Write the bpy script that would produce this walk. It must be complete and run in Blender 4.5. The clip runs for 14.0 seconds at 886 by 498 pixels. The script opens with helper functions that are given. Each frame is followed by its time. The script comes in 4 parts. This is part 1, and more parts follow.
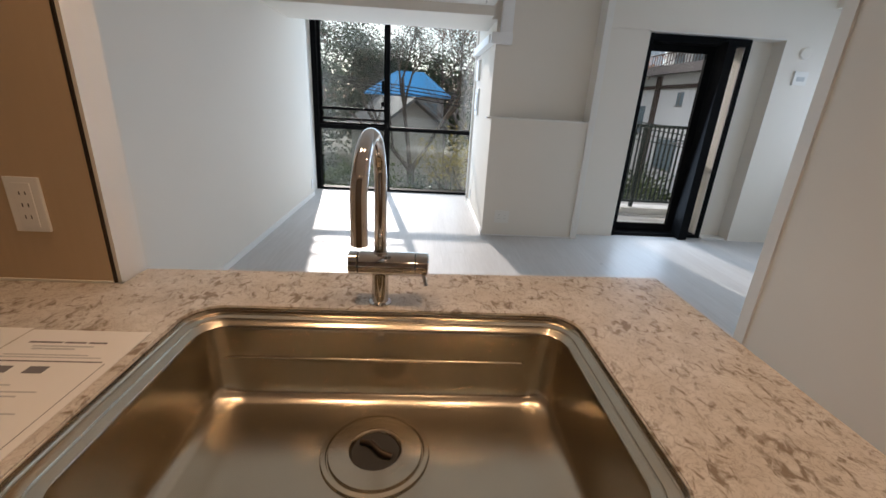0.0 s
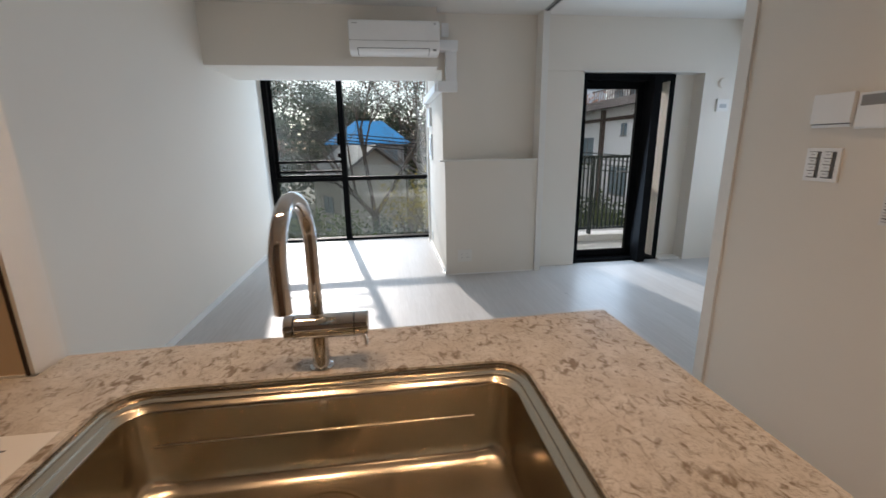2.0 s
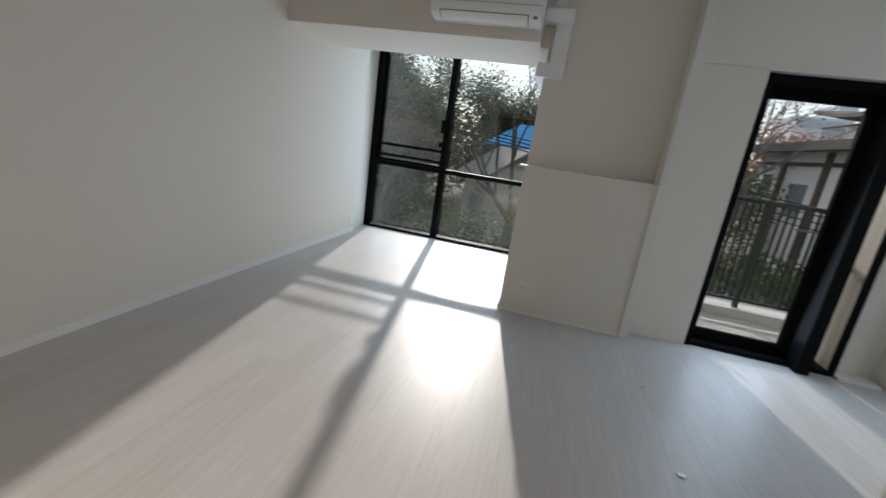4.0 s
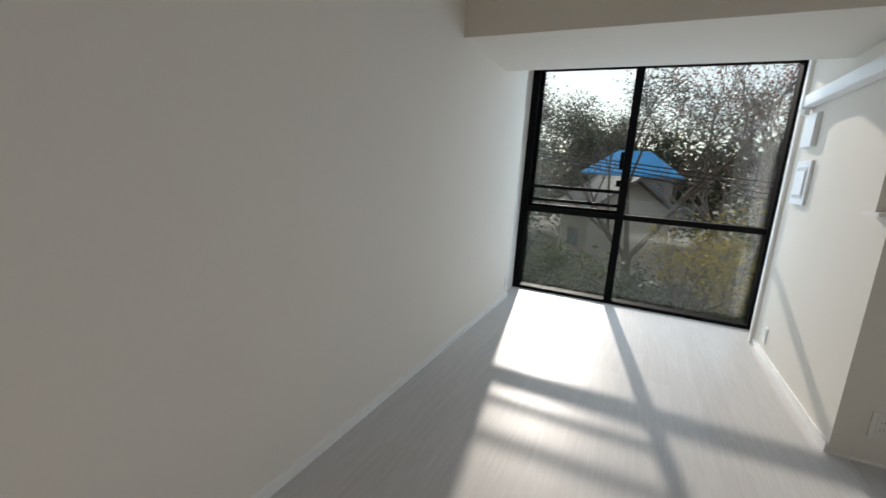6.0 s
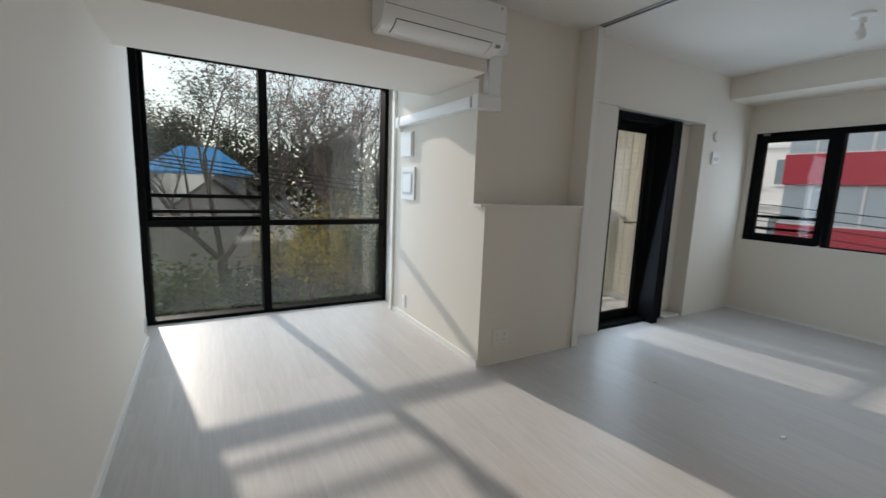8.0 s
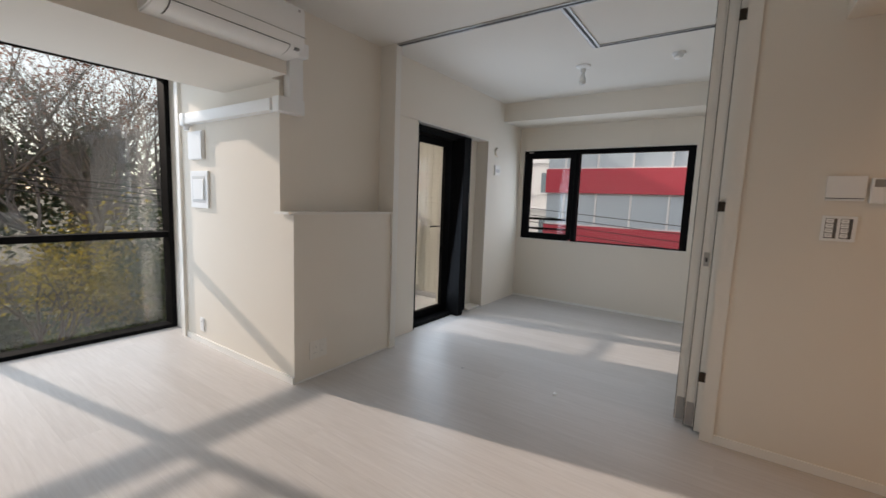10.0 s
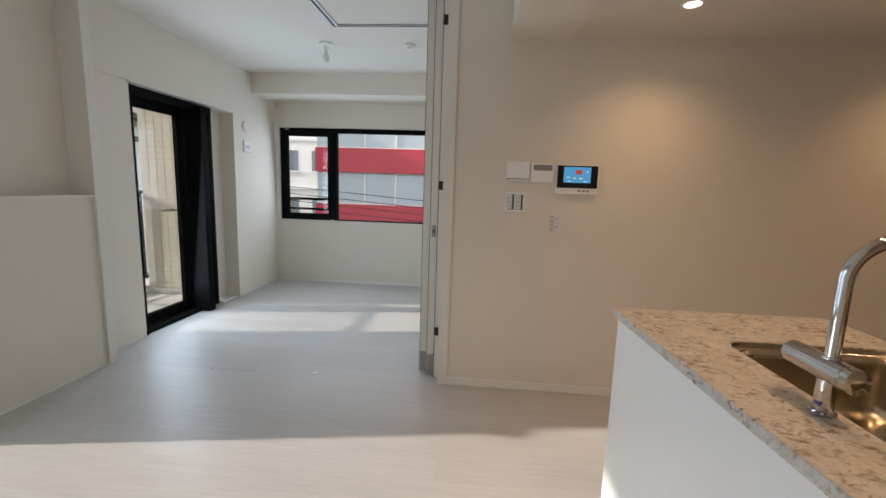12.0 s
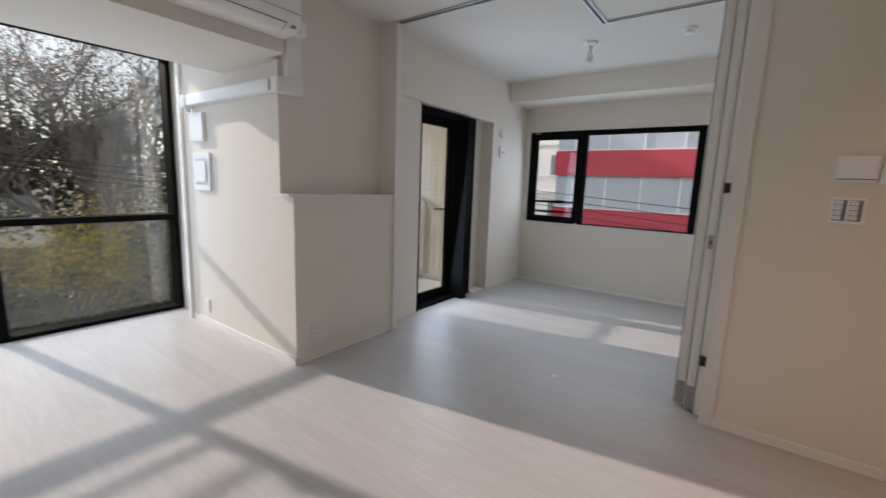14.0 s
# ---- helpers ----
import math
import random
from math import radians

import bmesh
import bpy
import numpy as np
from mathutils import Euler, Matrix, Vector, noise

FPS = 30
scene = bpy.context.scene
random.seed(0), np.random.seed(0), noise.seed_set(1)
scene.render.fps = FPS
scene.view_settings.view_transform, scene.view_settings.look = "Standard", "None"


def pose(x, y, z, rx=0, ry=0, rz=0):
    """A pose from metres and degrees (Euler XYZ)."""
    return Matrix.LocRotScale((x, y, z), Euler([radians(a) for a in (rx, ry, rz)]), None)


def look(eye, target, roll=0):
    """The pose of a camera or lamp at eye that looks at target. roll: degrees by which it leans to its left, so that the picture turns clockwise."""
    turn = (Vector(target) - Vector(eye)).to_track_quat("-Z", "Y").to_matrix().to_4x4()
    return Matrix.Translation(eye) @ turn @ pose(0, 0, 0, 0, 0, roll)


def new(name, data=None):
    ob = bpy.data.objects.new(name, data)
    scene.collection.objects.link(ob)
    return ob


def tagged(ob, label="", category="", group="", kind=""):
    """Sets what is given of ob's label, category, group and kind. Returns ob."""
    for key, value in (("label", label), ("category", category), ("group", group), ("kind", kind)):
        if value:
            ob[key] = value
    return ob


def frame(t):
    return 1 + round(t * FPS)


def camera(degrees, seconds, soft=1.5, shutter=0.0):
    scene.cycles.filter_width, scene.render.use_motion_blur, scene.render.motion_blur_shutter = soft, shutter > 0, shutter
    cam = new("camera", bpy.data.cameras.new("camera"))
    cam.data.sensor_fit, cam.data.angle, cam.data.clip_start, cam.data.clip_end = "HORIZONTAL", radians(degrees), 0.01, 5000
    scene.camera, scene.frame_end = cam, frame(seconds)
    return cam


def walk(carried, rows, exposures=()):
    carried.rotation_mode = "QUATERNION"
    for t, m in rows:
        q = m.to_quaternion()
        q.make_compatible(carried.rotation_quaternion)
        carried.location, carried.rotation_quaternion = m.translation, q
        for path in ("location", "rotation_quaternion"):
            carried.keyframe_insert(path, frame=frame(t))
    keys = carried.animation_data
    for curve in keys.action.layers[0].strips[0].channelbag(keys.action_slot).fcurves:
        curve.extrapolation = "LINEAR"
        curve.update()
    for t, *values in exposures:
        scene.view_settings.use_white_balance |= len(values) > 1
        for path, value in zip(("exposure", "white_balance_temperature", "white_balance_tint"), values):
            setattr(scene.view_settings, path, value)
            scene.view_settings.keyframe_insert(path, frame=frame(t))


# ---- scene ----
cam = camera(94.0, 14.0, soft=1.5, shutter=0.25)
EXPOSURES = [(0, 0.33, 6600, 15), (2.5, 0.23, 6450, 13.5), (3.5, -0.03, 6300, 11.5), (4.2, -0.13, 6750, 13.0), (6.3, -0.16, 6850, 12.5), (8.2, -0.17, 6950, 13.5), (10.3, 0.05, 7550, 20), (11, 0.16, 7750, 20.5), (11.5, 0.28, 7200, 15.5), (12, 0.38, 7050, 14.5), (12.5, 0.47, 6950, 14.5), (13, 0.47, 6850, 15), (14, 0.02, 7000, 19)]
PATH = [
    (0, (1.555, -0.153, 1.307), (1.667, 1.727, 0.634), 3.3),
    (0.5, (1.55, -0.154, 1.329), (1.672, 1.76, 0.762), 2.8),
    (1, (1.545, -0.153, 1.34), (1.691, 1.778, 0.841), 2.0),
    (1.5, (1.551, -0.143, 1.337), (1.724, 1.794, 0.871), 1.3),
    (2, (1.63, -0.142, 1.33), (1.878, 1.782, 0.845), -0.9),
    (2.5, (1.895, -0.124, 1.32), (2.296, 1.768, 0.808), 0.6),
    (3, (2.176, 0.028, 1.309), (2.425, 1.961, 0.858), 4.7),
    (3.5, (2.369, 0.339, 1.302), (2.352, 2.274, 0.797), 7.3),
    (4, (2.423, 0.723, 1.281), (1.981, 2.607, 0.777), 8.4),
    (4.2, (2.361, 0.879, 1.27), (1.76, 2.719, 0.769), 8.1),
    (5.2, (1.64, 1.31, 1.268), (0.64, 2.95, 0.82), 5.4),
    (6.3, (1.011, 1.516, 1.259), (0.431, 3.392, 0.875), 2.6),
    (6.5, (0.879, 1.506, 1.258), (0.537, 3.427, 0.822), 1.7),
    (7, (0.694, 1.529, 1.265), (0.875, 3.481, 0.868), 0.9),
    (7.5, (0.574, 1.606, 1.281), (1.192, 3.485, 0.983), 2.2),
    (8, (0.509, 1.659, 1.301), (1.504, 3.368, 1.003), 2.2),
    (8.2, (0.499, 1.673, 1.281), (1.589, 3.327, 1.003), 2.6),
    (10.3, (0.534, 1.602, 1.314), (2.231, 2.632, 1.067), 1.8),
    (10.5, (0.549, 1.571, 1.321), (2.287, 2.526, 1.063), 1.6),
    (11, (0.565, 1.529, 1.317), (2.414, 2.239, 1.039), 1.3),
    (11.5, (0.575, 1.488, 1.32), (2.509, 1.903, 1.021), 1.3),
    (12, (0.586, 1.438, 1.315), (2.557, 1.599, 1.021), 1.9),
    (12.5, (0.596, 1.419, 1.313), (2.571, 1.518, 1.012), 2.1),
    (13, (0.594, 1.443, 1.307), (2.549, 1.732, 1.003), 2.2),
    (13.5, (0.582, 1.506, 1.303), (2.422, 2.228, 0.998), 2.3),
    (14, (0.568, 1.588, 1.297), (2.167, 2.747, 0.984), 2.1),
]
walk(cam, [(t, look(eye, target, roll)) for t, eye, target, roll in PATH], exposures=EXPOSURES)

# world, sun and the light of the openings
SUN_DIR = Vector((0.178, -1.0, -0.413)).normalized()
world = bpy.data.worlds.new("world")
scene.world = world
world.use_nodes = True
wnt = world.node_tree
sky = wnt.nodes.new("ShaderNodeTexSky")
sky.sky_type = "NISHITA"
sky.sun_disc = False
sky.dust_density = 0.3
sky.sun_elevation = math.asin(-SUN_DIR.z)
sky.sun_rotation = math.atan2(-SUN_DIR.x, -SUN_DIR.y)
# thin bright haze over the clear sky
haze = wnt.nodes.new("ShaderNodeMix")
haze.data_type = "RGBA"
haze.inputs[0].default_value = 0.6
haze.inputs[7].default_value = (8.6, 8.9, 9.2, 1)
wnt.links.new(sky.outputs[0], haze.inputs[6])
wnt.links.new(haze.outputs[2], wnt.nodes["Background"].inputs[0])
wnt.nodes["Background"].inputs[1].default_value = 0.15

sun = new("sun", bpy.data.lights.new("sun", "SUN"))
sun.data.energy, sun.data.angle, sun.data.color = 3.5, radians(1.2), (1.0, 0.96, 0.90)
sun.rotation_euler = SUN_DIR.to_track_quat("-Z", "Y").to_euler()


def opening_light(name, eye, target, w, h, watts, color=(0.57, 0.78, 1.0)):
    li = bpy.data.lights.new(name, "AREA")
    li.shape, li.size, li.size_y, li.energy, li.color = "RECTANGLE", w, h, watts, color
    ob = new(name, li)
    ob.matrix_world = look(eye, target)


opening_light("alcove_window_light", (1.15, 5.86, 1.2), (1.15, 3.0, 0.9), 2.0, 2.2, 21)
opening_light("balcony_door_light", (4.08, 4.16, 1.05), (4.08, 2.0, 0.8), 0.6, 1.7, 15)
opening_light("bedroom_window_light", (5.88, 3.04, 1.42), (4.0, 3.04, 1.2), 1.9, 1.1, 11)

# ---- materials ----


class Mat:
    """A small builder of node materials."""

    def __init__(self, name, base=(0.8, 0.8, 0.8), rough=0.5, metal=0.0, **more):
        self.m = bpy.data.materials.new(name)
        self.m.use_nodes = True
        self.t = self.m.node_tree
        self.b = self.t.nodes["Principled BSDF"]
        self.b.inputs["Base Color"].default_value = (*base, 1)
        self.b.inputs["Roughness"].default_value = rough
        self.b.inputs["Metallic"].default_value = metal
        for k, v in more.items():
            self.b.inputs[k.replace("_", " ")].default_value = v
        self.co = None

    def n(self, kind, **props):
        node = self.t.nodes.new(kind)
        for k, v in props.items():
            node.inputs[k.replace("_", " ")].default_value = v
        return node

    def l(self, a, b):
        self.t.links.new(a, b)

    def coords(self, scale=(1, 1, 1), jitter=False, out="Object"):
        tc = self.n("ShaderNodeTexCoord")
        mp = self.n("ShaderNodeMapping")
        mp.inputs["Scale"].default_value = scale
        self.l(tc.outputs[out], mp.inputs["Vector"])
        if jitter:
            oi = self.n("ShaderNodeObjectInfo")
            mul = self.n("ShaderNodeMath")
            mul.operation = "MULTIPLY"
            mul.inputs[1].default_value = 37.0
            self.l(oi.outputs["Random"], mul.inputs[0])
            self.l(mul.outputs[0], mp.inputs["Location"])
        return mp.outputs[0]

    def noise(self, vec, scale, detail=4.0, rough=0.55, distort=0.0):
        nd = self.n("ShaderNodeTexNoise", Scale=scale, Detail=detail, Roughness=rough, Distortion=distort)
        self.l(vec, nd.inputs["Vector"])
        return nd.outputs["Fac"]

    def ramp(self, fac, stops):
        r = self.n("ShaderNodeValToRGB")
        els = r.color_ramp.elements
        while len(els) < len(stops):
            els.new(0.5)
        for e, (p, c) in zip(els, stops):
            e.position, e.color = p, (*c, 1) if len(c) == 3 else c
        self.l(fac, r.inputs["Fac"])
        return r.outputs["Color"]

    def mix(self, fac, a, b, mode="MIX"):
        mx = self.n("ShaderNodeMix")
        mx.data_type, mx.blend_type = "RGBA", mode
        for sock, v in ((mx.inputs[0], fac), (mx.inputs[6], a), (mx.inputs[7], b)):
            if isinstance(v, (int, float)):
                sock.default_value = v
            elif isinstance(v, tuple):
                sock.default_value = (*v, 1)
            else:
                self.l(v, sock)
        return mx.outputs[2]

    def color(self, c):
        self.l(c, self.b.inputs["Base Color"])
        return self

    def rough(self, fac, lo, hi):
        mr = self.n("ShaderNodeMapRange")
        mr.inputs["To Min"].default_value, mr.inputs["To Max"].default_value = lo, hi
        self.l(fac, mr.inputs["Value"])
        self.l(mr.outputs[0], self.b.inputs["Roughness"])
        return self

    def bump(self, h, strength=0.2, dist=0.002):
        bp = self.n("ShaderNodeBump", Strength=strength, Distance=dist)
        self.l(h, bp.inputs["Height"])
        self.l(bp.outputs[0], self.b.inputs["Normal"])
        return self


def wallpaper(name, base):
    k = Mat(name, base, 0.75)
    v = k.coords()
    fine = k.noise(v, 420, 3)
    weave = k.noise(k.coords((260, 260, 90)), 1.0, 2)
    big = k.noise(v, 1.3, 3)
    lo = tuple(c * 0.955 for c in base)
    k.color(k.mix(big, lo, base))
    k.bump(k.mix(0.5, fine, weave), 0.28, 0.0015)
    return k.m


def simple(name, base, rough=0.5, metal=0.0, var=0.06, scale=30.0, bump=0.05, **more):
    k = Mat(name, base, rough, metal, **more)
    v = k.coords()
    f = k.noise(v, scale, 4)
    k.color(k.mix(f, tuple(c * (1 - var) for c in base), tuple(min(1, c * (1 + var)) for c in base)))
    k.rough(k.noise(v, scale * 0.4, 3), max(0.02, rough - 0.06), min(1, rough + 0.08))
    if bump:
        k.bump(f, bump, 0.001)
    return k.m


M_WALL = wallpaper("white_wallpaper", (0.83, 0.768, 0.68))
M_CEIL = wallpaper("ceiling_paper", (0.82, 0.79, 0.74))
M_TRIM = simple("white_trim", (0.82, 0.785, 0.725), 0.38, var=0.02)
M_BASE = simple("white_baseboard", (0.86, 0.84, 0.80), 0.35, var=0.02)
M_PANEL = simple("white_gloss_panel", (0.90, 0.90, 0.89), 0.16, var=0.01, bump=0.01)
M_PLASTIC = simple("white_plastic", (0.90, 0.90, 0.89), 0.32, var=0.015, bump=0.02)
M_BLACK = simple("black_aluminium", (0.009, 0.009, 0.0095), 0.5, 0.0, var=0.2, bump=0.02, Specular_IOR_Level=0.02)
M_DARK = simple("dark_gap", (0.03, 0.028, 0.026), 0.6)
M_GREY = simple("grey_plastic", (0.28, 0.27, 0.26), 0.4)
M_RAIL = simple("dark_green_metal", (0.012, 0.024, 0.023), 0.35, 0.3)
M_SILVER = simple("anodised_track", (0.42, 0.41, 0.40), 0.35, 0.8)
M_HINGE = simple("dark_brown_metal", (0.05, 0.035, 0.025), 0.4, 0.6)


def kitchen_panel():
    k = Mat("beige_kitchen_panel", (0.72, 0.64, 0.54), 0.3)
    f = k.noise(k.coords((40, 40, 2)), 1.0, 4)
    k.color(k.mix(f, (0.53, 0.395, 0.255), (0.59, 0.45, 0.30)))
    return k.m


M_KPANEL = kitchen_panel()
M_KCEIL = wallpaper("kitchen_ceiling_paper", (0.78, 0.73, 0.65))
M_KWOOD = simple("dark_walnut_cupboards", (0.20, 0.135, 0.085), 0.4, var=0.3, scale=5.0)


def plank_wood():
    k = Mat("whitewashed_plank", (0.6, 0.58, 0.55), 0.32)
    v = k.coords((9, 0.55, 1), True)
    grain = k.noise(v, 6.0, 6, 0.62, 0.6)
    fine = k.noise(k.coords((160, 3.0, 1), True), 1.0, 4)
    c = k.ramp(grain, [(0.25, (0.455, 0.43, 0.41)), (0.5, (0.525, 0.50, 0.48)), (0.75, (0.60, 0.58, 0.565))])
    c = k.mix(0.14, c, k.ramp(fine, [(0.35, (0.415, 0.385, 0.36)), (0.65, (0.64, 0.62, 0.60))]))
    oi = k.n("ShaderNodeObjectInfo")
    c = k.mix(0.3, c, k.ramp(oi.outputs["Random"], [(0.0, (0.49, 0.465, 0.445)), (1.0, (0.61, 0.59, 0.575))]))
    k.color(c)
    k.b.inputs["Specular IOR Level"].default_value = 0.22
    k.rough(grain, 0.33, 0.42)
    k.bump(fine, 0.08, 0.0006)
    return k.m


M_PLANK = plank_wood()


def quartz():
    k = Mat("flecked_quartz", (0.62, 0.57, 0.5), 0.2)
    v = k.coords()
    cloud = k.noise(v, 14, 5, 0.6)
    base = k.ramp(cloud, [(0.3, (0.58, 0.525, 0.465)), (0.55, (0.67, 0.625, 0.575)), (0.75, (0.74, 0.71, 0.67))])
    fl = k.noise(k.coords((1, 0.62, 1)), 58, 5, 0.62, 0.9)
    mask = k.noise(v, 9, 3)
    add = k.n("ShaderNodeMath")
    add.operation = "MULTIPLY_ADD"
    k.l(mask, add.inputs[0])
    add.inputs[1].default_value = 0.34
    k.l(fl, add.inputs[2])
    spots = k.ramp(add.outputs[0], [(0.69, (0, 0, 0)), (0.83, (1, 1, 1))])
    c = k.mix(spots, base, (0.27, 0.215, 0.165))
    vein = k.noise(v, 26, 7, 0.7, 2.2)
    vm = k.ramp(vein, [(0.465, (0, 0, 0)), (0.49, (0.75, 0.75, 0.75)), (0.515, (0, 0, 0))])
    c = k.mix(vm, c, (0.36, 0.31, 0.26))
    k.color(c)
    k.rough(fl, 0.14, 0.26)
    return k.m


M_QUARTZ = quartz()


def steel():
    k = Mat("brushed_steel", (0.62, 0.60, 0.57), 0.28, 1.0)
    k.rough(k.noise(k.coords(), 5, 3), 0.20, 0.25)
    # neutral steel; the golden tint stands in for warm reflected light
    k.color(k.mix(k.noise(k.coords(), 8, 3), (0.54, 0.47, 0.37), (0.60, 0.53, 0.42)))
    return k.m


M_STEEL = steel()
M_CHROME = Mat("chrome", (0.62, 0.61, 0.60), 0.045, 1.0).m


def glass(name, tint, haze=0.0, gloss=0.07):
    k = Mat(name)
    t = k.t
    tr = t.nodes.new("ShaderNodeBsdfTransparent")
    tr.inputs[0].default_value = (*tint, 1)
    gl = t.nodes.new("ShaderNodeBsdfGlossy")
    gl.inputs["Roughness"].default_value = 0.01
    lw = t.nodes.new("ShaderNodeLayerWeight")
    lw.inputs[0].default_value = 0.5
    pw = t.nodes.new("ShaderNodeMath")
    pw.operation, pw.inputs[1].default_value = "POWER", 4.5
    t.links.new(lw.outputs["Facing"], pw.inputs[0])
    ma = t.nodes.new("ShaderNodeMath")
    ma.operation, ma.inputs[1].default_value, ma.inputs[2].default_value = "MULTIPLY_ADD", 0.5, gloss
    t.links.new(pw.outputs[0], ma.inputs[0])
    mx = t.nodes.new("ShaderNodeMixShader")
    t.links.new(ma.outputs[0], mx.inputs[0])
    t.links.new(tr.outputs[0], mx.inputs[1])
    t.links.new(gl.outputs[0], mx.inputs[2])
    last = mx.outputs[0]
    if haze:
        df = t.nodes.new("ShaderNodeBsdfDiffuse")
        df.inputs[0].default_value = (0.75, 0.8, 0.78, 1)
        m2 = t.nodes.new("ShaderNodeMixShader")
        m2.inputs[0].default_value = haze
        t.links.new(last, m2.inputs[1])
        t.links.new(df.outputs[0], m2.inputs[2])
        last = m2.outputs[0]
    t.links.new(last, t.nodes["Material Output"].inputs[0])
    return k.m


M_GLASS = glass("window_glass", (0.92, 0.96, 0.96), 0.0, 0.085)
M_GLASS_LOW = glass("dusty_window_glass", (0.86, 0.90, 0.89), 0.03, 0.08)
M_GLASS_CLEAR = glass("clear_door_glass", (0.96, 0.97, 0.96), 0.0, 0.025)


def glow(name, color, strength):
    k = Mat(name, color)
    k.b.inputs["Emission Color"].default_value = (*color, 1)
    k.b.inputs["Emission Strength"].default_value = strength
    return k.m


M_LAMP = glow("warm_lamp", (1.0, 0.78, 0.52), 14.0)
M_SCREEN = glow("blue_screen", (0.07, 0.36, 0.72), 0.38)
M_SCREEN_RED = glow("screen_red", (0.5, 0.07, 0.06), 0.3)
M_SCREEN_WHITE = glow("screen_white", (0.8, 0.9, 0.95), 0.45)
M_PAPER = simple("paper", (0.80, 0.78, 0.76), 0.7, var=0.02)
M_INK = simple("grey_ink", (0.16, 0.15, 0.16), 0.7)
M_INK_LIGHT = simple("pale_ink", (0.5, 0.49, 0.5), 0.7)

# ---- mesh helpers ----


def bx(bm, x0, x1, y0, y1, z0, z1, bev=0.0, seg=2):
    tmp = bmesh.new()
    bmesh.ops.create_cube(tmp, size=1.0)
    for v in tmp.verts:
        v.co = Vector(((x0 + x1) / 2 + v.co.x * (x1 - x0), (y0 + y1) / 2 + v.co.y * (y1 - y0), (z0 + z1) / 2 + v.co.z * (z1 - z0)))
    if bev:
        bmesh.ops.bevel(tmp, geom=tmp.edges[:], offset=bev, segments=seg, profile=0.7, affect="EDGES")
    me = bpy.data.meshes.new("tmp")
    tmp.to_mesh(me)
    tmp.free()
    bm.from_mesh(me)
    bpy.data.meshes.remove(me)
    return bm


def box(*a, **k):
    return bx(bmesh.new(), *a, **k)


def cyl(bm, a, b, r0, r1=None, n=24, cap=True):
    r1 = r0 if r1 is None else r1
    a, b = Vector(a), Vector(b)
    q = (b - a).to_track_quat("Z", "Y")
    rings = []
    for p, r in ((a, r0), (b, r1)):
        rings.append([bm.verts.new(p + q @ Vector((r * math.cos(2 * math.pi * i / n), r * math.sin(2 * math.pi * i / n), 0))) for i in range(n)])
    for i in range(n):
        bm.faces.new((rings[0][i], rings[0][(i + 1) % n], rings[1][(i + 1) % n], rings[1][i]))
    if cap:
        bm.faces.new(rings[0][::-1])
        bm.faces.new(rings[1])
    return bm


def lathe(bm, centre, profile, n=40, axis="z"):
    c = Vector(centre)
    rings = []
    for r, h in profile:
        ring = []
        for i in range(n):
            a = 2 * math.pi * i / n
            u, w = r * math.cos(a), r * math.sin(a)
            p = {"z": Vector((u, w, h)), "x": Vector((h, u, w)), "y": Vector((w, h, u))}[axis]
            ring.append(bm.verts.new(c + p))
        rings.append(ring)
    for A, B in zip(rings, rings[1:]):
        for i in range(n):
            bm.faces.new((A[i], A[(i + 1) % n], B[(i + 1) % n], B[i]))
    bm.faces.new(rings[0][::-1])
    bm.faces.new(rings[-1])
    return bm


def tube(bm, pts, radii, n=20):
    pts = [Vector(p) for p in pts]
    rings = []
    for i, p in enumerate(pts):
        d = (pts[min(i + 1, len(pts) - 1)] - pts[max(i - 1, 0)]).normalized()
        side = d.cross(Vector((1, 0, 0)))
        if side.length < 0.05:
            side = d.cross(Vector((0, 1, 0)))
        side.normalize()
        up = side.cross(d)
        r = radii[i] if isinstance(radii, (list, tuple)) else radii
        rings.append([bm.verts.new(p + r * (math.cos(2 * math.pi * k / n) * side + math.sin(2 * math.pi * k / n) * up)) for k in range(n)])
    for A, B in zip(rings, rings[1:]):
        for k in range(n):
            bm.faces.new((A[k], A[(k + 1) % n], B[(k + 1) % n], B[k]))
    bm.faces.new(rings[0][::-1])
    bm.faces.new(rings[-1])
    return bm


def extrude_profile(bm, prof, x0, x1):
    """A (y, z) outline drawn along x."""
    A = [bm.verts.new((x0, y, z)) for y, z in prof]
    B = [bm.verts.new((x1, y, z)) for y, z in prof]
    n = len(prof)
    for i in range(n):
        bm.faces.new((A[i], A[(i + 1) % n], B[(i + 1) % n], B[i]))
    bm.faces.new(A[::-1])
    bm.faces.new(B)
    bmesh.ops.recalc_face_normals(bm, faces=bm.faces[:])
    return bm


def rounded(x0, x1, y0, y1, r, n=8):
    out = []
    for cx, cy, a0 in ((x1 - r, y1 - r, 0), (x0 + r, y1 - r, 90), (x0 + r, y0 + r, 180), (x1 - r, y0 + r, 270)):
        for i in range(n + 1):
            a = radians(a0 + 90 * i / n)
            out.append((cx + r * math.cos(a), cy + r * math.sin(a)))
    return out


def mesh_of(name, bm, material, smooth=0):
    bmesh.ops.recalc_face_normals(bm, faces=bm.faces[:])
    me = bpy.data.meshes.new(name)
    bm.to_mesh(me)
    bm.free()
    me.materials.append(material)
    if smooth:
        me.shade_smooth()
        me.set_sharp_from_angle(angle=radians(smooth))
    return me


def part(name, bm, material, parent=None, label="", smooth=0):
    ob = new(name, mesh_of(name, bm, material, smooth))
    if parent:
        ob.parent = parent
        ob.matrix_parent_inverse = Matrix.Identity(4) if parent.parent else parent.matrix_basis.inverted()
    return tagged(ob, label)


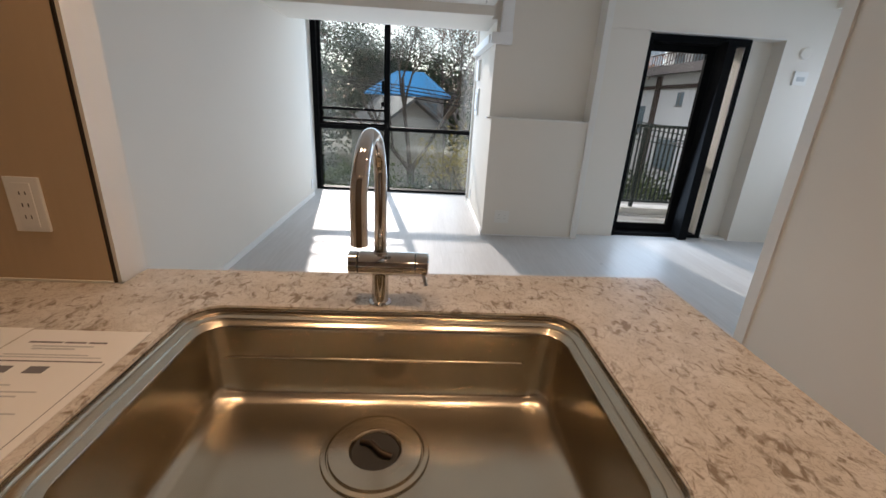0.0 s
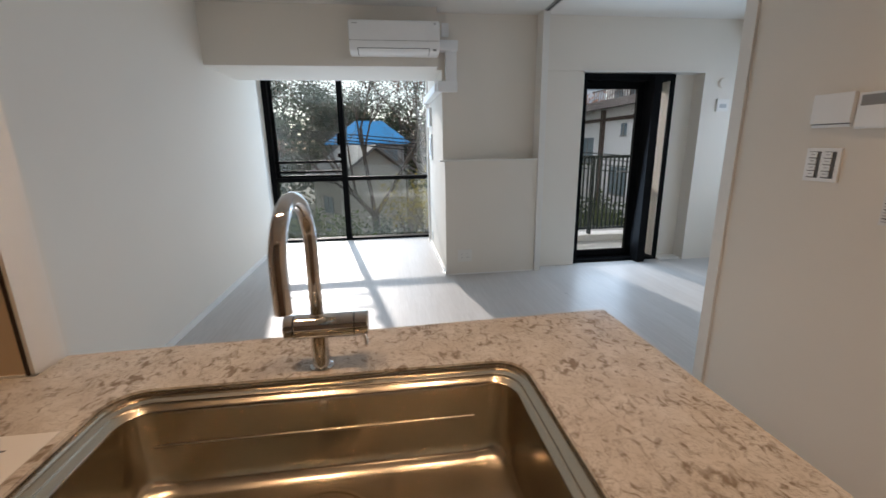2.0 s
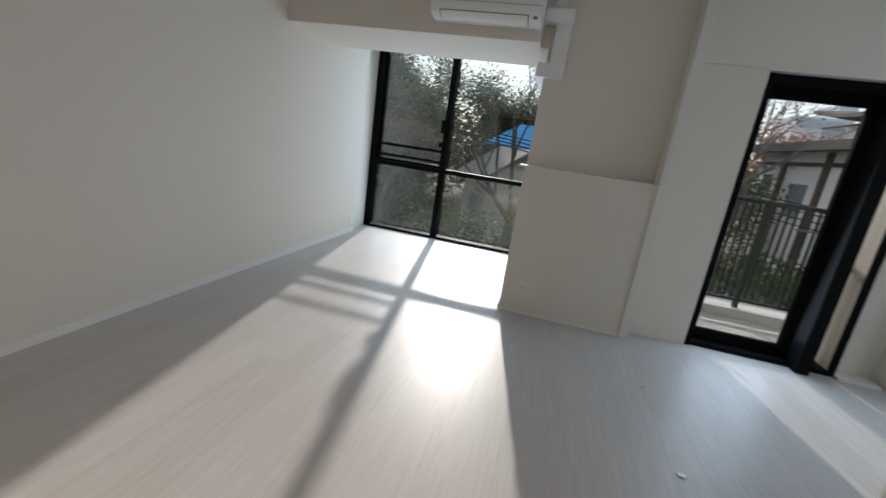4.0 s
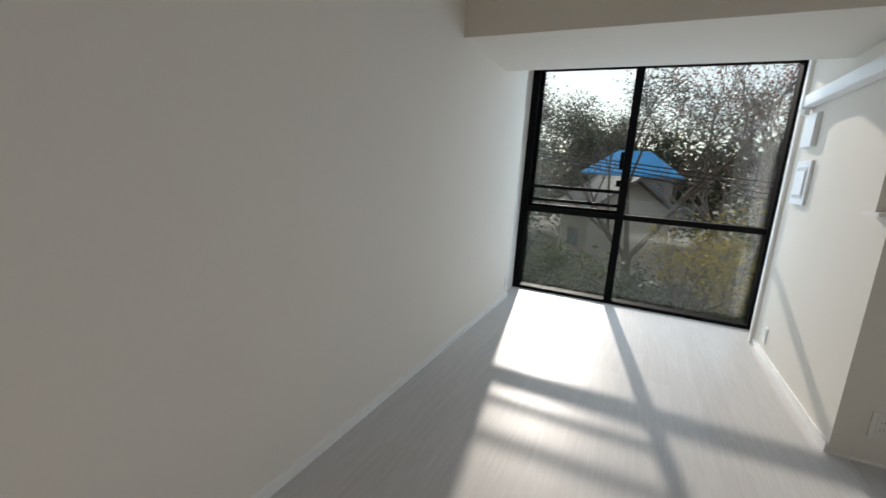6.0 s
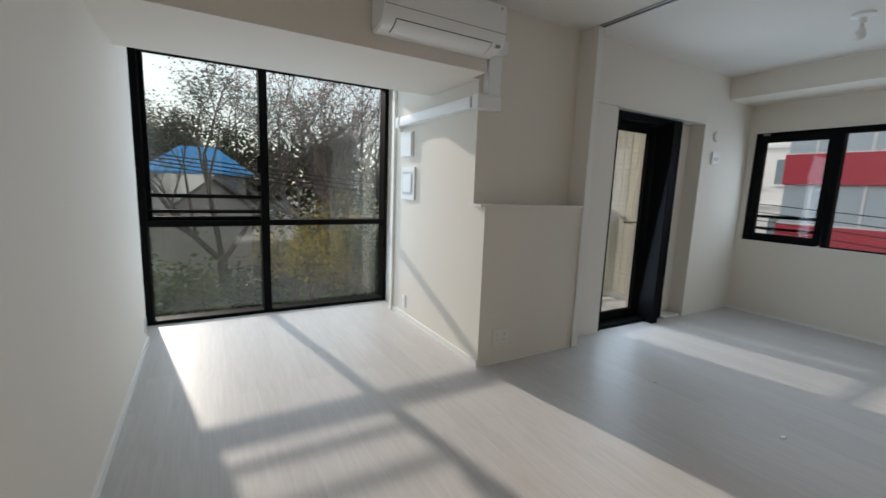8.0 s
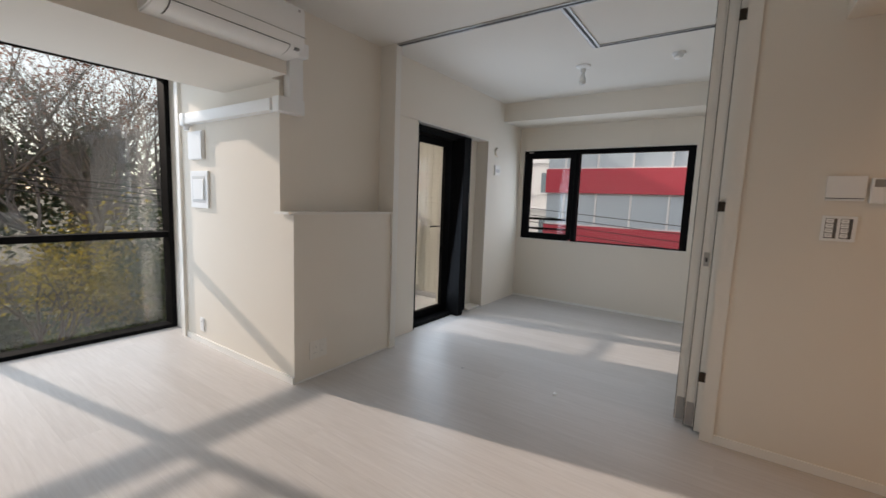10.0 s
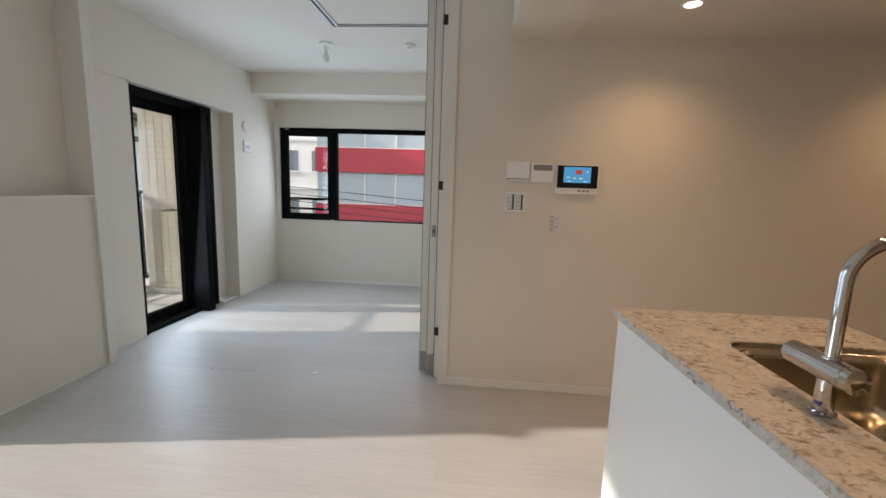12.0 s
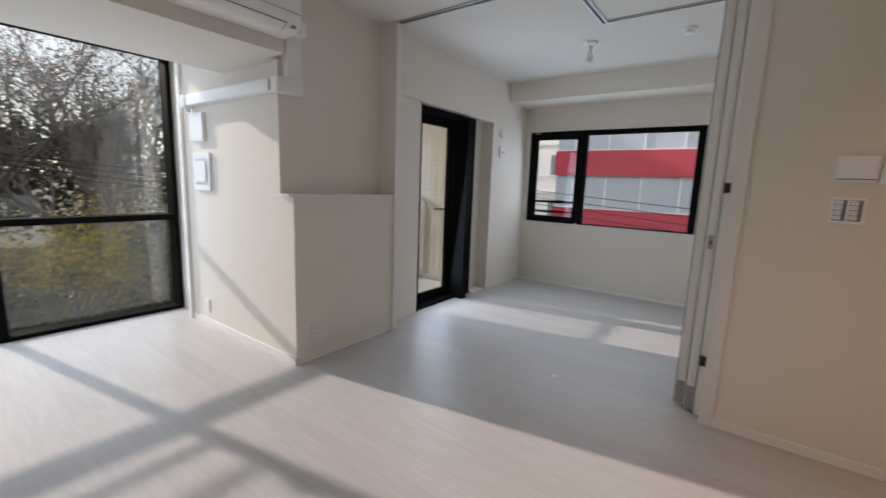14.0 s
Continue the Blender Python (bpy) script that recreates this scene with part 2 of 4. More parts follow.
def thing(name, at, label, category, group="", kind=""):
    ob = new(name)
    ob.empty_display_size = 0.1
    ob.location = at
    ob.matrix_basis = Matrix.Translation(at)
    return tagged(ob, label, category, group, kind)


def wall(name, label, *boxes, mat=None, category="wall"):
    bm = bmesh.new()
    for b in boxes:
        bx(bm, *b)
    return tagged(part(name, bm, mat or M_WALL), label, category, kind="structure")

# ---- the large structure ----
XL, XP, XE = 0.08, 3.22, 5.915        # west wall, partition, east wall of the bedroom
YS, YW, YN = -1.6, 5.95, 4.12         # kitchen's end, alcove window, bedroom's north wall
ZC, ZK = 2.55, 2.212                  # ceilings of the rooms and of the kitchen
XA = 2.198                            # east side of the alcove

floor = wall("floor", "subfloor under pale planks", (-0.1, 6.1, YS - 0.1, 6.1, -0.25, -0.012), mat=M_GREY, category="floor")
wall("wall_west", "long white wallpapered wall", (-0.1, XL, YS, 5.5, 0, 2.7))
wall("wall_west_reveal", "white window reveal of the long wall", (-0.1, 0.018, 5.5, 6.1, 0, 2.7), mat=M_TRIM)
wall("wall_south", "plain brown kitchen end wall", (-0.1, XE + 0.15, YS - 0.12, YS, 0, 2.7), mat=M_KWOOD)
wall("wall_partition", "white wall with switches beside the kitchen", (XP, XP + 0.036, YS, 1.6, 0, 2.7))
wall("wall_pocket", "white wall beside the stacked sliding panels", (3.44, 3.52, YS, 1.55, 0, 2.7))
wall("wall_bedroom_south", "white end wall of the bedroom", (3.52, XE, 0.75, 0.9, 0, 2.7))
wall("wall_pillar", "white boxed pillar with a half-height ledge",
     (XA, 3.15, 4.0, 4.15, 0, 1.175), (XA, 3.15, 4.15, 5.56, 0, 2.7), (2.262, 3.15, 5.56, 5.62, 0, 2.7))
wall("wall_alcove_reveal", "white window reveal of the alcove", (2.262, 3.15, 5.62, 6.1, 0, 2.7), mat=M_TRIM)
wall("casing_alcove", "white casing strip beside the tall window", (2.173, 2.262, 5.56, 5.62, 0, 2.38), mat=M_TRIM, category="trim")
wall("wall_bedroom_left", "white wall between the post and the balcony door", (3.214, 3.665, 4.14, 4.45, 0, 2.045))
wall("wall_bedroom_lintel", "white lintel over the recessed balcony door", (3.214, 4.995, YN, 4.45, 2.045, 2.7))
wall("wall_bedroom_north", "white bedroom wall beside the door recess", (4.995, XE + 0.15, YN, 4.45, 0, 2.7))
wall("wall_door_recess", "white back of the door recess", (4.712, 4.995, 4.28, 4.45, 0, 2.045))
wall("wall_door_reveal", "white outer reveal beside the balcony door", (4.712, 4.9, 4.45, 4.62, 0, 2.3), mat=M_TRIM)
wall("wall_post_back", "white strip behind the post", (3.15, 3.214, 4.15, 4.45, 0, 2.7))
wall("wall_east", "white bedroom wall with a wide window",
     (XE, XE + 0.16, 0.75, YN, 0, 0.833), (XE, XE + 0.16, 0.75, YN, 2.02, 2.7),
     (XE, XE + 0.16, 4.06, YN, 0.833, 2.02), (XE, XE + 0.16, 0.75, 2.02, 0.833, 2.02))
wall("wall_alcove_lintel", "white strip above the tall window", (0.018, 2.262, YW - 0.02, 6.1, 2.37, 2.7))
wall("beam_alcove", "deep white ceiling beam before the alcove", (XL, 2.14, 3.985, 4.85, 2.046, 2.7))
wall("beam_alcove_return", "white filler beside the beam", (2.14, XA, 4.15, 4.85, 2.046, 2.7))
wall("beam_bedroom", "white beam above the bedroom window", (5.38, XE, 0.9, YN, 2.325, 2.7))
wall("beam_kitchen", "white dropped beam at the kitchen's edge", (XL, XP, 0.925, 1.286, 2.2, 2.7))
wall("wall_stub", "short wall end standing beside the countertop", (XL, 0.866, 0.765, 0.845, 0, 2.2), (0.858, 0.866, 0.7555, 0.765, 0.87, 2.2), mat=M_TRIM)
wall("stub_panel", "beige kitchen panel on the short wall", (XL, 0.852, 0.752, 0.765, 0.87, 2.2), mat=M_KPANEL)
# solid dark strip in place of the shadow in the panel's edge gap
wall("stub_shadow_gap", "thin dark strip as the shadow gap beside the kitchen panel", (0.852, 0.8578, 0.751, 0.7645, 0.87, 2.2), mat=M_HINGE, category="trim")
wall("stub_caulk", "thin pale sealant line along the countertop", (XL, 0.852, 0.748, 0.752, 0.8705, 0.8745), mat=M_TRIM, category="trim")
wall("ceiling", "plain white living room ceiling", (-0.1, XE + 0.15, 1.286, 6.03, ZC, 2.75), (XP, XE + 0.15, YS, 1.286, ZC, 2.75), mat=M_CEIL, category="ceiling")
wall("ceiling_kitchen", "lower white kitchen ceiling", (-0.1, XP, YS, 0.925, ZK, 2.75), mat=M_KCEIL, category="ceiling")
wall("ceiling_alcove", "white alcove ceiling", (0.018, 2.262, 4.85, 6.1, 2.38, 2.55), mat=M_CEIL, category="ceiling")

# trims
wall("pillar_ledge", "thin white cap on the pillar's ledge", (2.15, 3.15, 3.985, 4.15, 1.175, 1.19), mat=M_TRIM, category="ledge")
wall("post_trim", "white post closing the sliding track", (3.15, 3.214, 3.98, 4.15, 0, ZC), mat=M_TRIM, category="post")
wall("partition_casing", "white casing at the end of the partition", (XP - 0.012, XP + 0.05, 1.6, 1.665, 0, ZC), mat=M_TRIM, category="trim")
BB = 0.05
for nm, b in (("baseboard_west", (XL, XL + 0.012, 0.85, 5.5, 0, BB)),
              ("baseboard_alcove", (XA - 0.012, XA, 4.0, 5.56, 0, BB)),
              ("baseboard_partition", (XP - 0.009, XP, YS, 1.598, 0, BB)),
              ("baseboard_east", (XE - 0.009, XE, 0.9, YN, 0, BB * 0.6)),
              ("baseboard_pillar", (XA, 3.15, 3.992, 4.0, 0, 0.012))):
    wall(nm, "thin white baseboard along the floor", b, mat=M_BASE, category="baseboard")
wall("window_sill_bedroom", "white sill board under the bedroom window", (XE - 0.012, XE + 0.03, 2.0, 4.075, 0.818, 0.833), mat=M_TRIM, category="sill")
wall("window_head_bedroom", "white head board over the bedroom window", (XE - 0.012, XE + 0.03, 2.0, 4.075, 2.02, 2.036), mat=M_TRIM, category="trim")
wall("door_head_trim", "thin white lining over the balcony door", (3.645, 4.995, 4.11, 4.28, 2.033, 2.045), mat=M_TRIM, category="trim")
wall("door_recess_step", "pale sill step beside the balcony door", (4.712, 4.985, 4.14, 4.28, 0.0, 0.02), mat=M_TRIM, category="sill")

# ---- windows and door ----


def pane(name, b, parent, mat):
    ob = part(name, box(*b), mat, parent)
    ob.visible_shadow = False
    return ob


w1 = thing("window_1", (1.15, YW, 0), "tall black aluminium window in the alcove", "window", kind="structure")
Y0, Y1, YG = YW - 0.02, YW + 0.13, YW + 0.1
for nm, b in (("jamb", (0.018, 0.085, Y0, Y1, 0.0, 2.36)), ("jamb", (2.222, 2.262, Y0, Y1, 0.0, 2.36)),
              ("mullion", (0.985, 1.058, Y0 + 0.012, Y1, 0.0, 2.36)), ("head", (0.085, 2.222, Y0, Y1, 2.31, 2.36)),
              ("sill", (0.085, 0.985, Y0, Y1, 0.0, 0.034)), ("sill", (1.058, 2.222, Y0, Y1, 0.0, 0.034)),
              ("transom", (0.085, 0.985, Y0 + 0.02, Y1, 0.862, 0.918)), ("transom", (1.058, 2.222, Y0 + 0.02, Y1, 0.866, 0.92)),
              ("guard_rail", (0.085, 0.985, Y0 + 0.04, Y0 + 0.06, 1.118, 1.152)), ("guard_rail", (0.085, 0.985, Y0 + 0.04, Y0 + 0.06, 0.982, 1.014)),
              ("sash_rail", (0.12, 0.985, YG - 0.03, YG + 0.01, 0.918, 0.95)), ("sash_stile", (0.085, 0.12, YG - 0.03, YG + 0.01, 0.918, 2.31)),
              ("latch", (0.955, 0.99, Y0 - 0.02, Y0 + 0.011, 1.36, 1.52)), ("latch", (0.95, 0.992, Y0 - 0.025, Y0 + 0.011, 1.19, 1.25))):
    part(nm, box(*b, bev=0.004), M_BLACK, w1)
for b, m in (((0.12, 0.985, YG - 0.003, YG + 0.003, 0.95, 2.31), M_GLASS), ((1.058, 2.222, YG - 0.003, YG + 0.003, 0.92, 2.31), M_GLASS),
             ((0.085, 0.985, YG - 0.003, YG + 0.003, 0.034, 0.862), M_GLASS_LOW), ((1.058, 2.222, YG - 0.003, YG + 0.003, 0.034, 0.866), M_GLASS_LOW)):
    pane("pane", b, w1, m)

HX = 4.408                             # screen housing of the balcony door
d1 = thing("door_1", (4.2, 4.3, 0), "black aluminium balcony door with a tall glass pane", "door", kind="structure")
for nm, b in (("frame_jamb", (3.665, 3.715, 4.16, 4.42, 0.0, 2.03)), ("frame_jamb", (4.67, 4.712, 4.185, 4.215, 0.0, 2.03)),
              ("frame_head", (3.715, 4.67, 4.18, 4.42, 1.965, 2.03)), ("threshold", (3.715, 4.67, 4.18, 4.44, 0.0, 0.035)),
              ("leaf_stile", (3.718, 3.77, 4.3, 4.345, 0.038, 1.962)), ("leaf_stile", (4.365, 4.44, 4.3, 4.345, 0.038, 1.962)),
              ("leaf_rail", (3.77, 4.365, 4.3, 4.345, 0.038, 0.115)), ("leaf_rail", (3.77, 4.365, 4.3, 4.345, 1.895, 1.962)),
              ("screen_housing", (HX, HX + 0.09, 4.085, 4.2545, 0.002, 1.99)), ("screen_frame", (4.4405, 4.57, 4.3, 4.345, 0.038, 1.962))):
    part(nm, box(*b, bev=0.004), M_BLACK, d1)
pane("pane", (3.77, 4.365, 4.32, 4.326, 0.115, 1.895), d1, M_GLASS_CLEAR)
pane("side_pane", (4.5705, 4.712, 4.32, 4.326, 0.035, 1.965), d1, M_GLASS_CLEAR)
bm = box(4.39, 4.415, 4.3455, 4.356, 0.93, 1.07, bev=0.004)
hd = part("handle", bm, M_GREY, d1, "dark lever handle")
bm = bmesh.new()
tube(bm, [(4.405, 4.35, 1.01), (4.405, 4.39, 1.01), (4.39, 4.402, 1.01), (4.25, 4.405, 1.01)], 0.008, 12)
part("lever", bm, M_GREY, hd, smooth=40)

w2 = thing("window_2", (XE, 3.04, 0.833), "wide black framed bedroom window with an opening sash", "window", kind="structure")
X0, X1 = XE + 0.022, XE + 0.1
for nm, b in (("jamb", (X0, X1, 4.01, 4.06, 0.833, 2.02)), ("jamb", (X0, X1, 2.02, 2.10, 0.833, 2.02)),
              ("head", (X0, X1, 2.10, 4.01, 1.965, 2.02)), ("sill", (X0, X1, 3.4, 4.01, 0.833, 0.88)), ("sill", (X0, X1, 2.10, 3.3, 0.833, 0.846)),
              ("mullion", (X0 - 0.006, X1, 3.3, 3.352, 0.833, 2.02)),
              ("sash_stile", (X0 - 0.014, X0 + 0.03, 3.355, 3.42, 0.85, 1.985)), ("sash_stile", (X0 - 0.014, X0 + 0.03, 3.95, 4.01, 0.85, 1.985)),
              ("sash_rail", (X0 - 0.014, X0 + 0.03, 3.42, 3.95, 0.85, 0.92)), ("sash_rail", (X0 - 0.014, X0 + 0.03, 3.42, 3.95, 1.915, 1.985)),
              ("guard_rail", (X1 - 0.03, X1 - 0.01, 3.352, 4.01, 1.09, 1.125)), ("guard_rail", (X1 - 0.03, X1 - 0.01, 3.352, 4.01, 0.96, 0.99)),
              ("latch", (X0 - 0.04, X0 - 0.014, 3.37, 3.39, 1.25, 1.36)), ("cam_handle", (X0 - 0.035, X0, 2.05, 2.07, 1.32, 1.42))):
    part(nm, box(*b, bev=0.004), M_BLACK, w2)
pane("pane", (X0 + 0.012, X0 + 0.018, 3.42, 3.95, 0.92, 1.915), w2, M_GLASS_CLEAR)
pane("pane", (X0 + 0.03, X0 + 0.036, 2.10, 3.3, 0.846, 1.965), w2, M_GLASS_CLEAR)
part("vent_tab", box(X0 - 0.02, X0, 3.93, 3.99, 1.99, 2.012, bev=0.003), M_GREY, w2)

# ---- kitchen ----
CT = 0.87
SX0, SX1, SY0, SY1 = 1.083, 1.902, 0.165, 0.656
CX0, CX1, CY0, CY1 = XL, 2.225, 0.1, 0.902


def countertop():
    bm = bmesh.new()
    outer = [(CX0, CY0), (CX1, CY0), (CX1, 0.894), (0.87, 0.84), (0.87, 0.75), (CX0, 0.75)]
    loops = []
    for pts in (outer, rounded(SX0, SX1, SY0, SY1, 0.065)):
        vs = [bm.verts.new((x, y, CT)) for x, y in pts]
        loops.append([bm.edges.new((vs[i], vs[(i + 1) % len(vs)])) for i in range(len(vs))])
    bmesh.ops.triangle_fill(bm, edges=loops[0] + loops[1], use_beauty=True, use_dissolve=False)
    ret = bmesh.ops.extrude_face_region(bm, geom=bm.faces[:])
    for v in ret["geom"]:
        if isinstance(v, bmesh.types.BMVert):
            v.co.z -= 0.028
    bmesh.ops.recalc_face_normals(bm, faces=bm.faces[:])
    edges = [e for e in bm.edges if e.calc_face_angle(0) > 1.2 and min(v.co.z for v in e.verts) > CT - 0.001]
    bmesh.ops.bevel(bm, geom=edges, offset=0.0025, segments=2, affect="EDGES")
    return bm


tagged(part("countertop", countertop(), M_QUARTZ), "beige flecked quartz kitchen countertop with an undermount sink", "countertop")

cab = thing("kitchen_cabinet", (1.5, 0.5, 0), "white glossy kitchen island cabinet under the countertop", "cabinet")
bm = bmesh.new()
loop = [bm.verts.new(p) for p in ((0.87, 0.80, 0), (2.205, 0.848, 0), (2.205, 0.870, 0), (0.87, 0.822, 0))]
face = bm.faces.new(loop)
for v in bmesh.ops.extrude_face_region(bm, geom=[face])["geom"]:
    if isinstance(v, bmesh.types.BMVert):
        v.co.z = 0.842
part("back_panel", bm, M_PANEL, cab)
part("end_panel", box(2.185, 2.205, 0.14, 0.847, 0.0, 0.842, bev=0.002), M_PANEL, cab)
for i in range(3):
    x0 = 0.1 + i * 0.695
    dr = part("front_door", box(x0, x0 + 0.69, 0.12, 0.14, 0.1, 0.82, bev=0.002), M_PANEL, cab)
part("plinth", box(0.1, 2.18, 0.18, 0.2, 0.0, 0.1), M_GREY, cab)


def sink():
    s = thing("sink", (1.485, 0.42, 0.67), "brushed stainless steel undermount sink with stepped rim", "sink")
    steps = [(0.0004, CT - 0.004, 0.065), (0.0015, CT - 0.013, 0.064), (0.0035, CT - 0.0155, 0.062), (0.016, CT - 0.0175, 0.057), (0.0185, CT - 0.019, 0.056), (0.020, CT - 0.0225, 0.055),
             (0.0225, CT - 0.0245, 0.055), (0.030, CT - 0.0275, 0.05), (0.0325, CT - 0.0305, 0.05), (0.0335, CT - 0.042, 0.05), (0.036, CT - 0.105, 0.05),
             (0.041, CT - 0.160, 0.05), (0.045, CT - 0.180, 0.055), (0.055, CT - 0.193, 0.06), (0.074, CT - 0.199, 0.06), (0.12, CT - 0.2015, 0.06)]
    bm = bmesh.new()
    rings = []
    for inset, z, r in steps:
        rings.append([bm.verts.new((x, y, z)) for x, y in rounded(SX0 + inset, SX1 - inset, SY0 + inset, SY1 - inset, max(0.02, r))])
    n = len(rings[0])
    for A, B in zip(rings, rings[1:]):
        for i in range(n):
            bm.faces.new((A[i], A[(i + 1) % n], B[(i + 1) % n], B[i]))
    bm.faces.new(rings[-1])
    part("basin", bm, M_STEEL, s, smooth=35)
    bm = bmesh.new()
    y = SY1 - 0.037
    tube(bm, [(1.135, y + 0.005, CT - 0.104), (1.155, y, CT - 0.104), (1.79, y, CT - 0.104), (1.81, y + 0.005, CT - 0.104)], 0.0045, 10)
    part("ledge_ridge", bm, M_STEEL, s, smooth=60)
    c = (1.485, 0.462, CT - 0.2005)
    bm = bmesh.new()
    lathe(bm, c, [(0.103, 0.0), (0.101, 0.004), (0.093, 0.005), (0.091, 0.001), (0.089, 0.001), (0.087, 0.007), (0.05, 0.009), (0.047, 0.006), (0.045, -0.0005)], 56)
    dr = part("drain_cover", bm, M_STEEL, s, "round steel drain cover", smooth=30)
    part("drain_hole", lathe(bmesh.new(), c, [(0.0455, 0.0012), (0.0445, 0.0035), (0.02, 0.0025), (0.001, 0.0025)], 40), M_DARK, dr, smooth=40)
    bm = bmesh.new()
    tube(bm, [(c[0] - 0.03, c[1] + 0.018, c[2] + 0.008), (c[0] - 0.008, c[1] + 0.012, c[2] + 0.011), (c[0] + 0.012, c[1] - 0.012, c[2] + 0.011), (c[0] + 0.032, c[1] - 0.016, c[2] + 0.008)], 0.006, 10)
    part("strainer_bar", bm, M_HINGE, dr, smooth=50)
    bm = bmesh.new()
    cyl(bm, (1.478, SY1 - 0.030, CT - 0.046), (1.478, SY1 - 0.044, CT - 0.046), 0.0095)
    part("overflow_stud", bm, M_CHROME, s, smooth=40)


sink()


def faucet():
    f = thing("faucet", (1.47, 0.692, CT), "chrome kitchen faucet with a tall curved spout", "faucet")
    part("base", lathe(bmesh.new(), (1.47, 0.692, CT), [(0.0245, 0.0), (0.0245, 0.004), (0.0185, 0.007), (0.018, 0.075)], 32), M_CHROME, f, smooth=40)
    part("body", lathe(bmesh.new(), (1.423, 0.692, 0.966), [(0.0235, 0.0), (0.0265, 0.002), (0.0265, 0.1215), (0.0245, 0.1225)], 40, "x"), M_CHROME, f, smooth=40)
    part("temperature_knob", lathe(bmesh.new(), (1.4015, 0.692, 0.966), [(0.0225, 0.0), (0.0262, 0.003), (0.0262, 0.0195), (0.024, 0.0212)], 40, "x"), M_CHROME, f, smooth=40)
    k = part("flow_knob", lathe(bmesh.new(), (1.546, 0.692, 0.966), [(0.024, 0.0), (0.0262, 0.0015), (0.0262, 0.026), (0.0235, 0.029)], 40, "x"), M_CHROME, f, smooth=40)
    bm = bmesh.new()
    tube(bm, [(1.565, 0.675, 0.95), (1.569, 0.664, 0.938), (1.571, 0.659, 0.93)], 0.0045, 10)
    part("peg", bm, M_CHROME, k, smooth=50)
    bm = bmesh.new()
    pts, rad = [], []
    for i in range(7):
        pts.append((1.47, 0.692, 0.985 + i * 0.029))
        rad.append(0.0132)
    for i in range(1, 25):
        a = math.pi * i / 24
        pts.append((1.47 - 0.016 * i / 24, 0.598 + 0.094 * math.cos(a), 1.157 + 0.086 * math.sin(a)))
        rad.append(0.0132 + 0.0012 * i / 24)
    for i in range(1, 5):
        pts.append((1.454, 0.504, 1.157 - i * 0.021))
        rad.append(0.0146)
    part("spout", tube(bm, pts, rad, 28), M_CHROME, f, smooth=40)
    part("collar", lathe(bmesh.new(), (1.47, 0.692, 0.988), [(0.0155, 0.0), (0.0155, 0.005), (0.014, 0.007)], 28), M_CHROME, f, smooth=40)
    part("aerator", lathe(bmesh.new(), (1.454, 0.504, 1.0715), [(0.0115, 0.0), (0.0118, 0.0015)], 24), M_DARK, f)
    part("badge", box(1.455, 1.471, 0.7095, 0.7105, 0.89, 0.897), simple("blue_badge", (0.03, 0.05, 0.3), 0.4), f)


faucet()

# leaflet on the countertop
lf = thing("leaflet", (0.95, 0.4, CT), "printed white leaflet lying on the countertop", "leaflet")
part("sheet", box(0.851, 1.061, 0.237, 0.542, CT + 0.0004, CT + 0.0012), M_PAPER, lf)
part("sheet", box(0.729, 0.847, 0.275, 0.547, CT + 0.0004, CT + 0.0010), M_PAPER, lf)
for x0, x1, y0, y1, m in ((0.87, 0.925, 0.5245, 0.529, M_INK), (0.93, 0.965, 0.5245, 0.529, M_INK), (0.97, 1.0, 0.5245, 0.529, M_INK), (0.885, 0.985, 0.513, 0.517, M_INK_LIGHT), (0.89, 0.96, 0.505, 0.509, M_INK_LIGHT),
                          (0.86, 0.995, 0.488, 0.491, M_INK_LIGHT), (0.86, 1.02, 0.481, 0.484, M_INK_LIGHT), (0.86, 1.03, 0.470, 0.473, M_INK),
                          (0.875, 0.905, 0.44, 0.458, M_INK), (0.93, 0.96, 0.44, 0.458, M_INK), (0.865, 0.94, 0.41, 0.413, M_INK_LIGHT),
                          (0.865, 0.99, 0.395, 0.398, M_INK_LIGHT), (0.865, 0.97, 0.385, 0.388, M_INK_LIGHT), (0.865, 1.0, 0.35, 0.353, M_INK_LIGHT),
                          (0.865, 0.98, 0.33, 0.333, M_INK_LIGHT), (0.855, 0.856, 0.29, 0.468, M_INK), (1.036, 1.037, 0.29, 0.468, M_INK),
                          (0.73, 0.79, 0.54, 0.5425, M_INK_LIGHT), (0.73, 0.80, 0.5, 0.5025, M_INK_LIGHT)):
    part("print_line", box(x0 + 0.009, x1 + 0.009, y0 - 0.025, y1 - 0.025, CT + 0.0012, CT + 0.0015), m, lf)


def outlet_parts(o, cx, cz, face, axis, sgn, w=0.07, h=0.12, holes=True):
    """A plate with an insert and slots; axis: the normal's axis, sgn: its sign."""
    def b(u0, u1, z0, z1, d0, d1, bev=0.0):
        lo, hi = sorted((face + sgn * d0, face + sgn * d1))
        return box(lo, hi, u0, u1, z0, z1, bev=bev) if axis == "x" else box(u0, u1, lo, hi, z0, z1, bev=bev)
    part("plate", b(cx - w / 2, cx + w / 2, cz - h / 2, cz + h / 2, 0, 0.007, 0.0025), M_PLASTIC, o)
    ins = part("insert", b(cx - w * 0.26, cx + w * 0.26, cz - h * 0.4, cz + h * 0.4, 0.007, 0.009, 0.0008), M_PLASTIC, o)
    if holes:
        for dz in (-0.026, 0.0, 0.026):
            for du in (-0.006, 0.006):
                part("slot", b(cx + du - 0.001, cx + du + 0.001, cz + dz - 0.004, cz + dz + 0.004, 0.0088, 0.0095), M_DARK, ins)


